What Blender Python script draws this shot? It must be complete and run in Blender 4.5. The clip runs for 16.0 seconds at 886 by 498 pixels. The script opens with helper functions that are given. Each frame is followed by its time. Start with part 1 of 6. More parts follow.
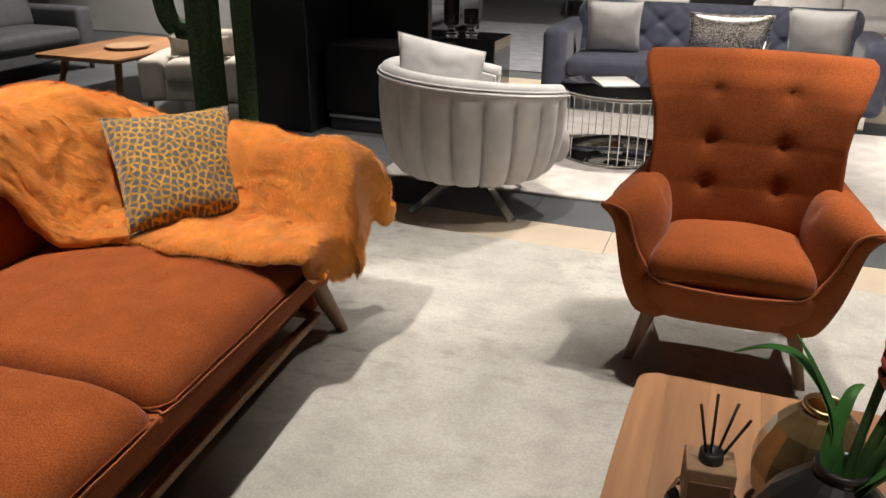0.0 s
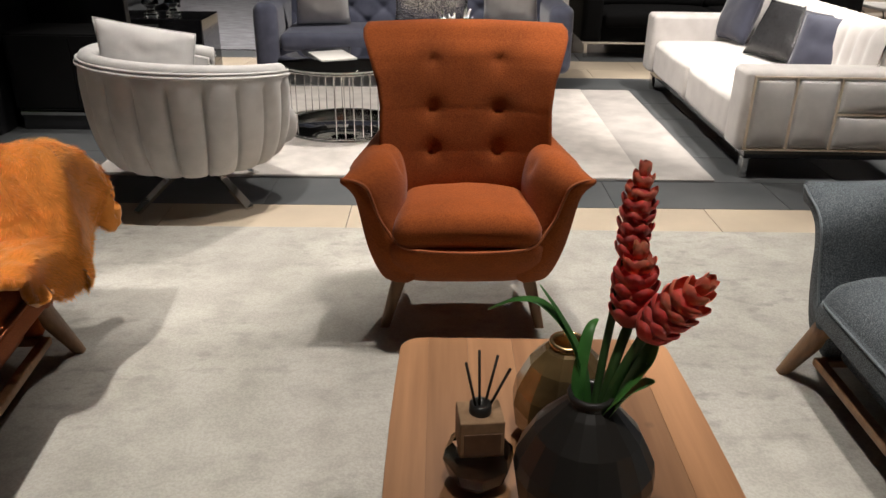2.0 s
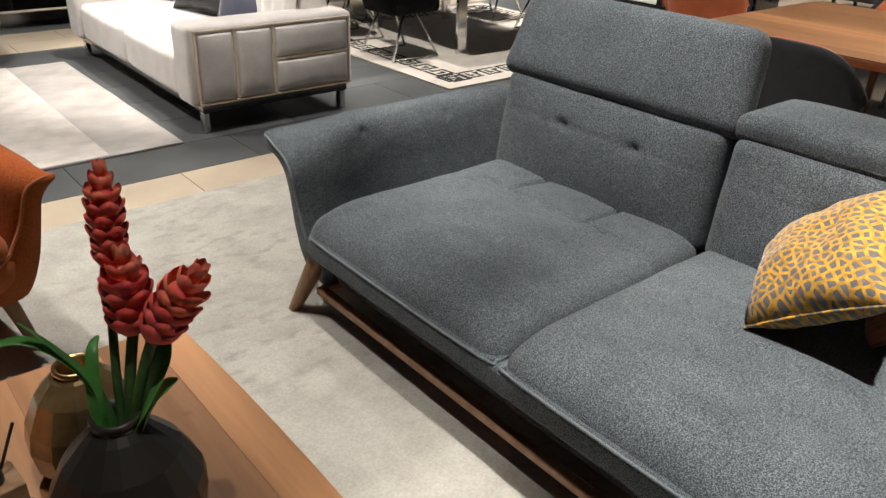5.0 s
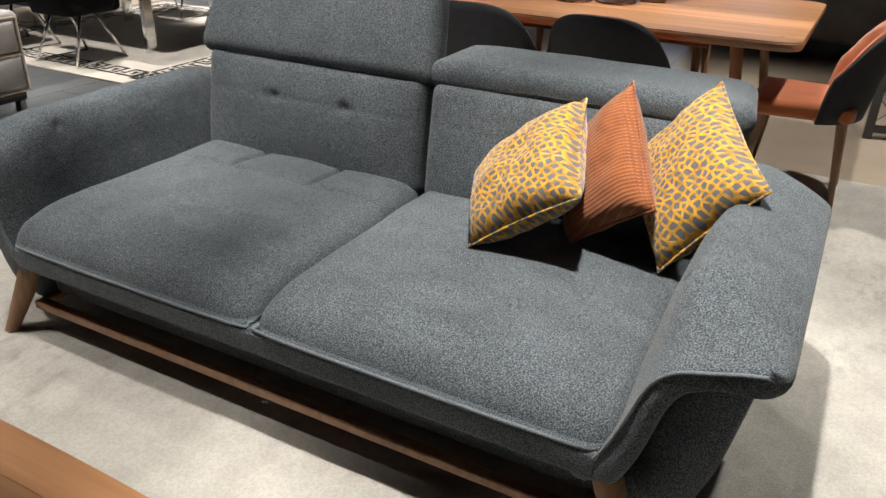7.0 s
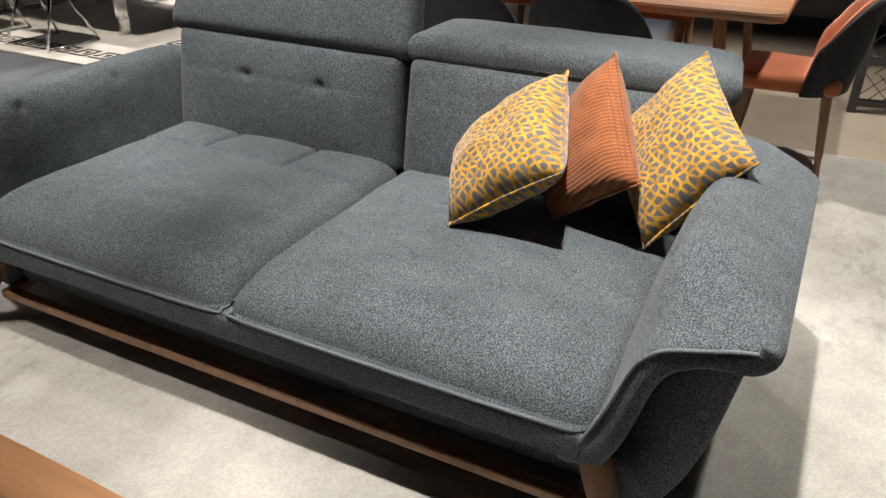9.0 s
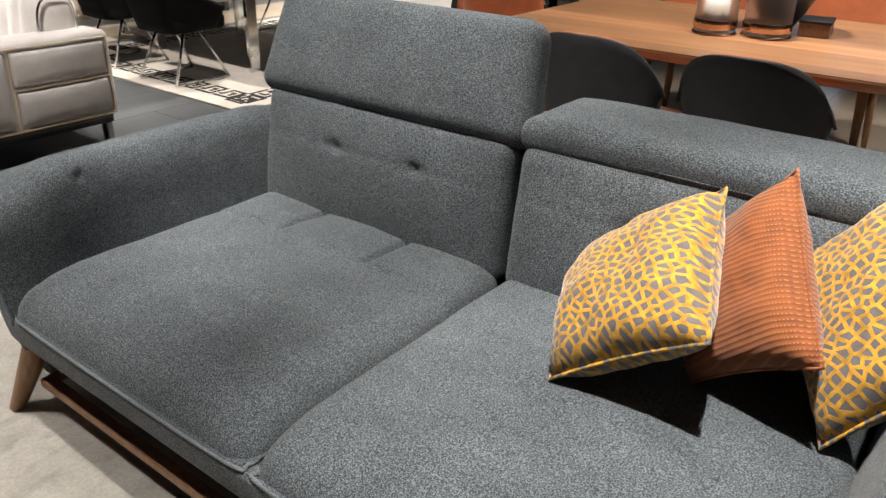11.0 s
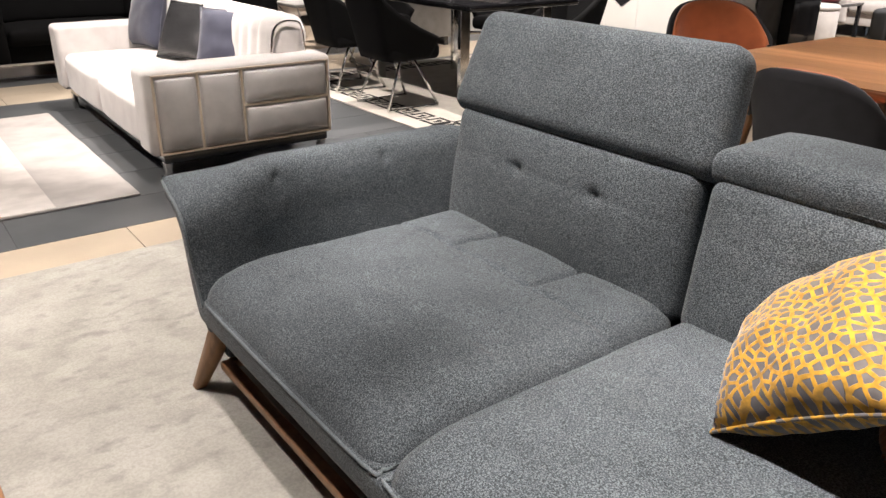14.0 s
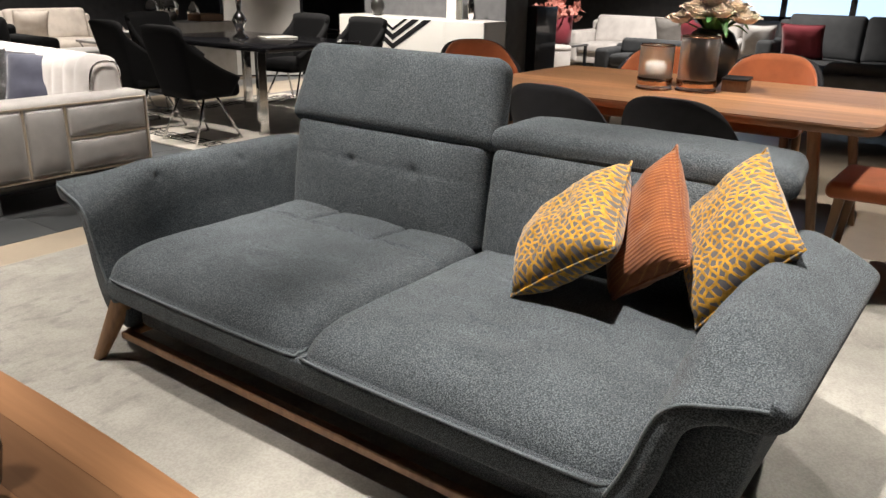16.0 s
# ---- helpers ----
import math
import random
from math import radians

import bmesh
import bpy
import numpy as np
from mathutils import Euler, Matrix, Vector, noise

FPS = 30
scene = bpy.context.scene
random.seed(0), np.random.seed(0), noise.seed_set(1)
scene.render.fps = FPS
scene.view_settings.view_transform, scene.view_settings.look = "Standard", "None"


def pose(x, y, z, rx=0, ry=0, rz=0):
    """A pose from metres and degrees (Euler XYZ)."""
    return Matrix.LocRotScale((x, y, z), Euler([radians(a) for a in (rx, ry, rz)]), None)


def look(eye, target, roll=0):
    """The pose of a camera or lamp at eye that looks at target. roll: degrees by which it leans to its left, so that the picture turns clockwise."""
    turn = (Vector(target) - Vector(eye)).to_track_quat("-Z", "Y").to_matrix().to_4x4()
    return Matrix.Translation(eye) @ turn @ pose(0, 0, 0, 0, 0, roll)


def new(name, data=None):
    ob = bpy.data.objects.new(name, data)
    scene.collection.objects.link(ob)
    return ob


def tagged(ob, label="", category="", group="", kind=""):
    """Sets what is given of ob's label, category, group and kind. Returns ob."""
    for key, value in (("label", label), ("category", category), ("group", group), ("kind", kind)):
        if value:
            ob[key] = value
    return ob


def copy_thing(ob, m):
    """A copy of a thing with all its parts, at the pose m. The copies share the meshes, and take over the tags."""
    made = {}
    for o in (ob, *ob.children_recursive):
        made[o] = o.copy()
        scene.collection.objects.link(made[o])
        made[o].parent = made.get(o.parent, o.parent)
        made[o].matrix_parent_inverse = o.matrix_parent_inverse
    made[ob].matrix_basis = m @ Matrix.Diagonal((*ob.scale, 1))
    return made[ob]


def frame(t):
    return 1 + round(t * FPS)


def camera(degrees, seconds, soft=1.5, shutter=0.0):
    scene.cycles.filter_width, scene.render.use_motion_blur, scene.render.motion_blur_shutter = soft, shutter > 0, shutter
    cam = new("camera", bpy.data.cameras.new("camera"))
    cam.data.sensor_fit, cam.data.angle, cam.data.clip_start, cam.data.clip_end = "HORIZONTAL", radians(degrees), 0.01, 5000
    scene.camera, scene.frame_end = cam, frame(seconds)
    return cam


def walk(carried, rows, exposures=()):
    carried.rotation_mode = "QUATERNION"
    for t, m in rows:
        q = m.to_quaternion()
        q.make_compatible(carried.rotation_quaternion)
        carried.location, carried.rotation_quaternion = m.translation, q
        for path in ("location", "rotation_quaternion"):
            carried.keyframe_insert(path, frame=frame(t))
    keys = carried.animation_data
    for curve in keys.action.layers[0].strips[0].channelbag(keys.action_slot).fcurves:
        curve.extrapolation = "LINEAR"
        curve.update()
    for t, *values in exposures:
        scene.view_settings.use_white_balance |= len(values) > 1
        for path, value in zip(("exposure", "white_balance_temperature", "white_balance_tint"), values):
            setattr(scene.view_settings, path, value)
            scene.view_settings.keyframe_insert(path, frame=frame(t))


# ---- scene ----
cam = camera(59.8, 16.0)
PATH = [
    (0, (0.214, 0.121, 1.429), (-0.43, 1.845, 0.648), 0.5),
    (0.5, (0.214, 0.114, 1.429), (-0.272, 1.884, 0.635), 0.5),
    (1, (0.204, 0.117, 1.433), (-0.101, 1.921, 0.625), 0.7),
    (1.5, (0.195, 0.123, 1.441), (0.044, 1.941, 0.619), 0.7),
    (2, (0.188, 0.13, 1.445), (0.203, 1.947, 0.61), 0.8),
    (2.5, (0.195, 0.147, 1.443), (0.37, 1.951, 0.597), 0.9),
    (3, (0.211, 0.167, 1.44), (0.612, 1.925, 0.575), 1.1),
    (3.5, (0.231, 0.182, 1.44), (0.808, 1.88, 0.556), 1.2),
    (4, (0.252, 0.191, 1.442), (1.04, 1.791, 0.537), 1.5),
    (4.5, (0.261, 0.19, 1.451), (1.224, 1.685, 0.536), 1.7),
    (5, (0.221, 0.163, 1.477), (1.374, 1.519, 0.565), 1.9),
    (7.5, (0.122, 0.09, 1.36), (1.723, 0.866, 0.447), 1.4),
    (8, (0.11, 0.092, 1.34), (1.704, 0.855, 0.404), 1.3),
    (10.5, (0.516, 0.206, 1.382), (2.026, 1.182, 0.505), 1.2),
    (11, (0.677, 0.3, 1.371), (2.11, 1.391, 0.501), 1.1),
    (11.5, (0.896, 0.38, 1.394), (2.237, 1.56, 0.495), 0.5),
    (12, (1.042, 0.442, 1.362), (2.341, 1.672, 0.467), 0.4),
    (12.5, (1.06, 0.401, 1.354), (2.347, 1.648, 0.467), 0.5),
    (13, (0.977, 0.355, 1.291), (2.242, 1.642, 0.43), 0.5),
    (13.5, (0.873, 0.348, 1.285), (2.034, 1.746, 0.451), 0.4),
    (14, (0.75, 0.269, 1.311), (1.849, 1.746, 0.528), 0.5),
    (14.5, (0.599, 0.136, 1.324), (1.714, 1.624, 0.588), 0.7),
    (15, (0.413, 0.003, 1.315), (1.604, 1.447, 0.611), 1.0),
    (15.5, (0.266, -0.054, 1.303), (1.664, 1.21, 0.633), 1.4),
    (16, (0.089, -0.132, 1.311), (1.609, 0.985, 0.647), 1.2),
]
walk(cam, [(t, look(eye, target, roll)) for t, eye, target, roll in PATH],
     exposures=[(0, 0.26, 6500, 11), (1, 0.16, 6500, 11), (2, 0.03, 6450, 11), (3, -0.05, 6350, 10), (4, -0.03, 6300, 10), (5, 0.1, 6450, 10), (8, 0.16, 6300, 10), (10.5, 0.22, 6450, 11), (12, 0.24, 6500, 13), (13.5, 0.34, 6500, 15), (14, 0.38, 6500, 15), (15, 0.1, 6500, 14), (16, 0.05, 6500, 11)])

# ---- light ----
world = bpy.data.worlds.new("hall_air")
scene.world = world
world.use_nodes = True
world.node_tree.nodes["Background"].inputs[0].default_value = (0.85, 0.88, 1.0, 1)
world.node_tree.nodes["Background"].inputs[1].default_value = 0.17
scene.view_settings.exposure = 0.0


def spot(x, y, tx, ty, power, size=60, blend=0.5, radius=0.05, z=3.35, color=(1.0, 0.93, 0.84)):
    """An unseen ceiling spot, inferred or added, that points at a place about half a metre above the floor."""
    d = bpy.data.lights.new("track_spot", "SPOT")
    d.energy, d.spot_size, d.spot_blend, d.shadow_soft_size, d.color = power * 2.2, radians(size), blend, radius, color
    o = new("track_spot", d)
    o.matrix_world = look((x, y, z), (tx, ty, 0.4))
    return o


# downlights over the seating group
spot(2.3, 1.0, 1.85, 0.85, 34, 58, 0.6)
spot(1.28, 0.62, 1.56, 0.34, 325, 47, 0.6)
spot(1.3, 1.8, 2.6, 1.84, 235, 44, 0.8)
spot(0.5, 2.85, 0.62, 2.80, 112, 66)
# extra spot added to brighten the rug between armchair and blue-grey sofa
spot(1.3, 2.85, 1.15, 2.8, 145, 56, 0.7)
spot(-1.6, 1.75, -1.6, 1.68, 208, 58, 0.6)
spot(0.42, 0.7, 0.47, 1.3, 66, 34, 0.6)
# the white group, the dining tables
spot(0.2, 5.4, 0.1, 5.3, 185, 92)
spot(2.5, 5.5, 2.5, 5.7, 270, 56, 0.6)
# added with no known fitting, to brighten the white sofa's side panels
spot(1.9, 3.6, 2.35, 5.0, 190, 40, 0.7)
spot(-0.75, 3.3, -1.0, 3.95, 150, 60)
spot(4.3, 1.5, 4.3, 1.4, 190, 84)
spot(4.9, 5.4, 4.7, 5.4, 190, 90)
spot(3.7, 4.3, 4.3, 5.0, 170, 70)
spot(4.2, -0.4, 4.1, -0.35, 190, 92)
# other zones of the hall, with spots added to brighten the background
# two lamps added out of view so this end of the hall isn't dark
spot(-1.2, -2.4, -1.2, -2.5, 45, 76, 1.0)
spot(2.4, -2.6, 2.4, -2.7, 45, 76, 1.0)
spot(6.4, 5.9, 7.7, 5.8, 460, 84)
spot(9.3, 3.6, 10.8, 3.8, 380, 90)
spot(4.6, 8.8, 5.2, 10.2, 420, 100)
spot(-4.2, 6.3, -4.6, 5.5, 380, 100)
# added to brighten the far pale wall
spot(-5.2, 7.4, -5.6, 8.8, 240, 90)
spot(-3.5, 3.6, -3.4, 4.7, 30, 60)
spot(-1.6, 8.0, -1.9, 9.5, 420, 100)
spot(2.6, 7.0, 2.7, 8.4, 150, 80)

# ---- materials ----
def mat(name, color, rough=0.6, metal=0.0, color2=None, scale=8.0, detail=4.0, bump=0.0, bump_scale=60.0, sheen=0.0,
        stretch=(1, 1, 1), spec=0.5, coat=0.0, lo=0.35, hi=0.65, grain=0.0, grain_scale=400.0):
    """A surface with two scales of variation: broad patches between two colours, fine grain and relief."""
    m = bpy.data.materials.new(name)
    m.use_nodes = True
    n, l = m.node_tree.nodes, m.node_tree.links
    b = n["Principled BSDF"]
    b.inputs["Roughness"].default_value = rough
    b.inputs["Metallic"].default_value = metal
    b.inputs["Specular IOR Level"].default_value = spec
    b.inputs["Coat Weight"].default_value = coat
    b.inputs["Sheen Weight"].default_value = sheen
    b.inputs["Sheen Roughness"].default_value = 0.45
    tc = n.new("ShaderNodeTexCoord")
    mp = n.new("ShaderNodeMapping")
    mp.inputs["Scale"].default_value = stretch
    l.new(tc.outputs["Object"], mp.inputs["Vector"])
    c2 = color2 or tuple(c * 0.8 for c in color)
    noi = n.new("ShaderNodeTexNoise")
    noi.inputs["Scale"].default_value, noi.inputs["Detail"].default_value = scale, detail
    l.new(mp.outputs[0], noi.inputs["Vector"])
    ramp = n.new("ShaderNodeValToRGB")
    ramp.color_ramp.elements[0].position, ramp.color_ramp.elements[1].position = lo, hi
    ramp.color_ramp.elements[0].color, ramp.color_ramp.elements[1].color = (*c2, 1), (*color, 1)
    l.new(noi.outputs["Fac"], ramp.inputs["Fac"])
    out = ramp.outputs["Color"]
    fine = n.new("ShaderNodeTexNoise")
    fine.inputs["Scale"].default_value, fine.inputs["Detail"].default_value = grain_scale, 2
    l.new(mp.outputs[0], fine.inputs["Vector"])
    if grain:
        mul = n.new("ShaderNodeMixRGB")
        mul.blend_type = "OVERLAY"
        mul.inputs["Fac"].default_value = grain
        l.new(out, mul.inputs[1])
        st = n.new("ShaderNodeMapRange")
        st.inputs["From Min"].default_value, st.inputs["From Max"].default_value = 0.37, 0.63
        st.inputs["To Min"].default_value, st.inputs["To Max"].default_value = 0.12, 0.88
        l.new(fine.outputs["Fac"], st.inputs["Value"])
        l.new(st.outputs[0], mul.inputs[2])
        out = mul.outputs[0]
    l.new(out, b.inputs["Base Color"])
    if bump:
        fb = n.new("ShaderNodeTexNoise")
        fb.inputs["Scale"].default_value, fb.inputs["Detail"].default_value = bump_scale, 4
        l.new(mp.outputs[0], fb.inputs["Vector"])
        bp = n.new("ShaderNodeBump")
        bp.inputs["Strength"].default_value, bp.inputs["Distance"].default_value = bump, 0.004
        l.new(fb.outputs["Fac"], bp.inputs["Height"])
        l.new(bp.outputs[0], b.inputs["Normal"])
    return m


def heather(name, dark, mid, light, scale, bump=0.55):
    """Woven upholstery: dark and light yarn flecks, a soft nap in broad patches, knobbly relief."""
    m = mat(name, mid, 0.95, color2=tuple(c * 0.78 for c in mid), scale=5, detail=6, sheen=0.1)
    n, l = m.node_tree.nodes, m.node_tree.links
    b = n["Principled BSDF"]
    b.inputs["Specular IOR Level"].default_value = 0.25
    tc = [x for x in n if x.type == "TEX_COORD"][0]
    mp = n.new("ShaderNodeMapping")
    mp.inputs["Scale"].default_value = (1.0, 0.72, 1.0)
    l.new(tc.outputs["Object"], mp.inputs["Vector"])
    fl = n.new("ShaderNodeTexNoise")
    fl.inputs["Scale"].default_value, fl.inputs["Detail"].default_value, fl.inputs["Roughness"].default_value = scale, 1, 0.6
    l.new(mp.outputs[0], fl.inputs["Vector"])
    r = n.new("ShaderNodeValToRGB")
    e = r.color_ramp.elements
    e[0].position, e[1].position = 0.37, 0.64
    e[0].color, e[1].color = (*dark, 1), (*light, 1)
    k = e.new(0.5)
    k.color = (*mid, 1)
    l.new(fl.outputs["Fac"], r.inputs["Fac"])
    nap = n.new("ShaderNodeTexNoise")
    nap.inputs["Scale"].default_value, nap.inputs["Detail"].default_value = 9, 7
    l.new(mp.outputs[0], nap.inputs["Vector"])
    mr = n.new("ShaderNodeMapRange")
    mr.inputs["From Min"].default_value, mr.inputs["From Max"].default_value = 0.3, 0.7
    mr.inputs["To Min"].default_value, mr.inputs["To Max"].default_value = 0.87, 1.12
    l.new(nap.outputs["Fac"], mr.inputs["Value"])
    hs = n.new("ShaderNodeHueSaturation")
    l.new(mr.outputs[0], hs.inputs["Value"])
    l.new(r.outputs[0], hs.inputs["Color"])
    l.new(hs.outputs[0], b.inputs["Base Color"])
    bp = n.new("ShaderNodeBump")
    bp.inputs["Strength"].default_value, bp.inputs["Distance"].default_value = bump, 0.003
    l.new(fl.outputs["Fac"], bp.inputs["Height"])
    l.new(bp.outputs[0], b.inputs["Normal"])
    return m


def worn_rug(name, pale, grey, scuff):
    """A flat pale rug: faint clouds, fine pile grain and scattered darker scuffs."""
    m = mat(name, pale, 0.95, color2=grey, scale=6, detail=12, bump=0.3, bump_scale=170, grain=0.1, grain_scale=130, lo=0.33, hi=0.62)
    n, l = m.node_tree.nodes, m.node_tree.links
    b = n["Principled BSDF"]
    b.inputs["Specular IOR Level"].default_value = 0.2
    tc = [x for x in n if x.type == "TEX_COORD"][0]
    old = b.inputs["Base Color"].links[0].from_socket
    mask = None
    for sc, lo, hi, st in ((11, 0.51, 0.76, (1.0, 1.7, 1)), (1.1, 0.40, 0.62, (1, 1, 1))):
        mp = n.new("ShaderNodeMapping")
        mp.inputs["Scale"].default_value = st
        l.new(tc.outputs["Object"], mp.inputs["Vector"])
        t = n.new("ShaderNodeTexNoise")
        t.inputs["Scale"].default_value, t.inputs["Detail"].default_value, t.inputs["Roughness"].default_value = sc, 10, 0.62
        l.new(mp.outputs[0], t.inputs["Vector"])
        g = n.new("ShaderNodeMapRange")
        g.inputs["From Min"].default_value, g.inputs["From Max"].default_value = lo, hi
        l.new(t.outputs["Fac"], g.inputs["Value"])
        if mask is None:
            mask = g.outputs[0]
        else:
            mu = n.new("ShaderNodeMath")
            mu.operation = "MULTIPLY"
            l.new(mask, mu.inputs[0])
            l.new(g.outputs[0], mu.inputs[1])
            mask = mu.outputs[0]
    mx = n.new("ShaderNodeMixRGB")
    l.new(mask, mx.inputs["Fac"])
    l.new(old, mx.inputs[1])
    mx.inputs[2].default_value = (*scuff, 1)
    l.new(mx.outputs[0], b.inputs["Base Color"])
    return m


def plush(name, color):
    """Dyed fur: every strand a little lighter or darker than the next."""
    m = mat(name, color, 0.9, color2=tuple(c * 0.8 for c in color), scale=16, detail=5, bump=0.5, bump_scale=70, sheen=0.35)
    n, l = m.node_tree.nodes, m.node_tree.links
    b = n["Principled BSDF"]
    b.inputs["Specular IOR Level"].default_value = 0.2
    old = b.inputs["Base Color"].links[0].from_socket
    geo = n.new("ShaderNodeNewGeometry")
    mr = n.new("ShaderNodeMapRange")
    mr.inputs["To Min"].default_value, mr.inputs["To Max"].default_value = 0.72, 1.2
    l.new(geo.outputs["Random Per Island"], mr.inputs["Value"])
    hs = n.new("ShaderNodeHueSaturation")
    l.new(mr.outputs[0], hs.inputs["Value"])
    l.new(old, hs.inputs["Color"])
    l.new(hs.outputs[0], b.inputs["Base Color"])
    return m


M = {}
M["teal"] = heather("teal_heather", (0.031, 0.0375, 0.043), (0.069, 0.081, 0.092), (0.158, 0.181, 0.198), 400)
M["teal_pipe"] = mat("teal_piping", (0.14, 0.165, 0.18), 0.95, bump=0.3, bump_scale=400, sheen=0.2, grain=0.5)
M["rust"] = heather("rust_heather", (0.205, 0.044, 0.0072), (0.255, 0.058, 0.010), (0.305, 0.076, 0.0145), 300, 0.22)
M["rust_pipe"] = mat("rust_piping", (0.33, 0.09, 0.026), 0.9, bump=0.3, bump_scale=400, grain=0.4)
M["fur"] = plush("orange_fur", (0.80, 0.30, 0.052))
M["leg"] = mat("walnut_leg", (0.27, 0.146, 0.072), 0.45, color2=(0.19, 0.1, 0.048), scale=6, stretch=(8, 8, 1), bump=0.15)
M["rug"] = worn_rug("worn_grey_rug", (0.395, 0.38, 0.345), (0.325, 0.311, 0.28), (0.19, 0.183, 0.167))
M["white_rug"] = mat("silky_rug", (0.47, 0.44, 0.415), 0.8, color2=(0.34, 0.315, 0.30), scale=5, detail=7, bump=0.3, bump_scale=150, sheen=0.3)
M["dark_tile"] = mat("dark_tile", (0.10, 0.105, 0.11), 0.35, color2=(0.075, 0.08, 0.085), scale=3, detail=6, bump=0.05)
M["beige_tile"] = mat("beige_tile", (0.50, 0.42, 0.32), 0.35, color2=(0.42, 0.35, 0.27), scale=2.5, detail=6, bump=0.05)
M["black"] = mat("black_velvet", (0.0035, 0.0035, 0.004), 0.9, spec=0.2, bump=0.1, bump_scale=300)
M["silver"] = mat("silver_velvet", (0.55, 0.535, 0.525), 0.75, color2=(0.46, 0.45, 0.445), scale=9, sheen=0.3, bump=0.15, bump_scale=300)
M["white_velvet"] = mat("white_velvet", (0.66, 0.63, 0.61), 0.8, color2=(0.56, 0.53, 0.515), scale=7, sheen=0.4, bump=0.15, bump_scale=300)
M["blue_velvet"] = mat("blue_velvet", (0.085, 0.092, 0.138), 0.75, color2=(0.058, 0.064, 0.102), scale=9, sheen=0.4, bump=0.15, bump_scale=300)
M["slate_velvet"] = mat("slate_velvet", (0.05, 0.054, 0.086), 0.75, color2=(0.036, 0.039, 0.066), scale=9, sheen=0.3, bump=0.15, bump_scale=300)
M["wall"] = mat("wall_paint", (0.11, 0.11, 0.115), 0.8, bump=0.1)
M["chrome"] = mat("chrome", (0.75, 0.74, 0.72), 0.12, 1.0)


def simple(name, color, rough=0.5, metal=0.0, **k):
    return mat(name, color, rough, metal, color2=tuple(c * 0.88 for c in color), **k)


def glass(name, color, rough=0.02, ior=1.45):
    m = bpy.data.materials.new(name)
    m.use_nodes = True
    b = m.node_tree.nodes["Principled BSDF"]
    b.inputs["Base Color"].default_value = (*color, 1)
    b.inputs["Transmission Weight"].default_value = 1
    b.inputs["Roughness"].default_value, b.inputs["IOR"].default_value = rough, ior
    return m


def geo_print(name, line, ground, scale):
    """Cut velvet: raised mustard lines round grey cells."""
    m = mat(name, ground, 0.85, color2=tuple(c * 0.7 for c in ground), scale=40, sheen=0.3)
    n, l = m.node_tree.nodes, m.node_tree.links
    b = n["Principled BSDF"]
    tc = n.new("ShaderNodeTexCoord")
    mp = n.new("ShaderNodeMapping")
    mp.inputs["Scale"].default_value = (1, 0.9, 0.02)
    mp.inputs["Rotation"].default_value = (0, 0, 0.35)
    l.new(tc.outputs["Object"], mp.inputs["Vector"])
    v = n.new("ShaderNodeTexVoronoi")
    v.feature, v.voronoi_dimensions = "DISTANCE_TO_EDGE", "2D"
    v.inputs["Scale"].default_value, v.inputs["Randomness"].default_value = scale, 0.72
    l.new(mp.outputs[0], v.inputs["Vector"])
    fine = n.new("ShaderNodeTexNoise")
    fine.inputs["Scale"].default_value = 120
    l.new(tc.outputs["Object"], fine.inputs["Vector"])
    sub = n.new("ShaderNodeMath")
    sub.operation = "MULTIPLY_ADD"
    sub.inputs[1].default_value = 0.1
    l.new(fine.outputs["Fac"], sub.inputs[0])
    l.new(v.outputs["Distance"], sub.inputs[2])
    r = n.new("ShaderNodeValToRGB")
    r.color_ramp.elements[0].position, r.color_ramp.elements[1].position = 0.2, 0.235
    r.color_ramp.elements[0].color, r.color_ramp.elements[1].color = (1, 1, 1, 1), (0, 0, 0, 1)
    l.new(sub.outputs[0], r.inputs["Fac"])
    old = b.inputs["Base Color"].links[0].from_socket
    mx = n.new("ShaderNodeMixRGB")
    l.new(r.outputs[0], mx.inputs["Fac"])
    l.new(old, mx.inputs[1])
    # patchy line colour imitates highlights on the silky pile
    pile = n.new("ShaderNodeTexNoise")
    pile.inputs["Scale"].default_value = 55
    l.new(tc.outputs["Object"], pile.inputs["Vector"])
    pr = n.new("ShaderNodeValToRGB")
    pr.color_ramp.elements[0].position, pr.color_ramp.elements[1].position = 0.35, 0.65
    pr.color_ramp.elements[0].color, pr.color_ramp.elements[1].color = (*[c * 0.6 for c in line], 1), (*[min(0.85, c * 1.25) for c in line], 1)
    l.new(pile.outputs["Fac"], pr.inputs["Fac"])
    l.new(pr.outputs[0], mx.inputs[2])
    l.new(mx.outputs[0], b.inputs["Base Color"])
    bp = n.new("ShaderNodeBump")
    bp.inputs["Strength"].default_value, bp.inputs["Distance"].default_value = 0.6, 0.002
    l.new(r.outputs[0], bp.inputs["Height"])
    l.new(bp.outputs[0], b.inputs["Normal"])
    return m


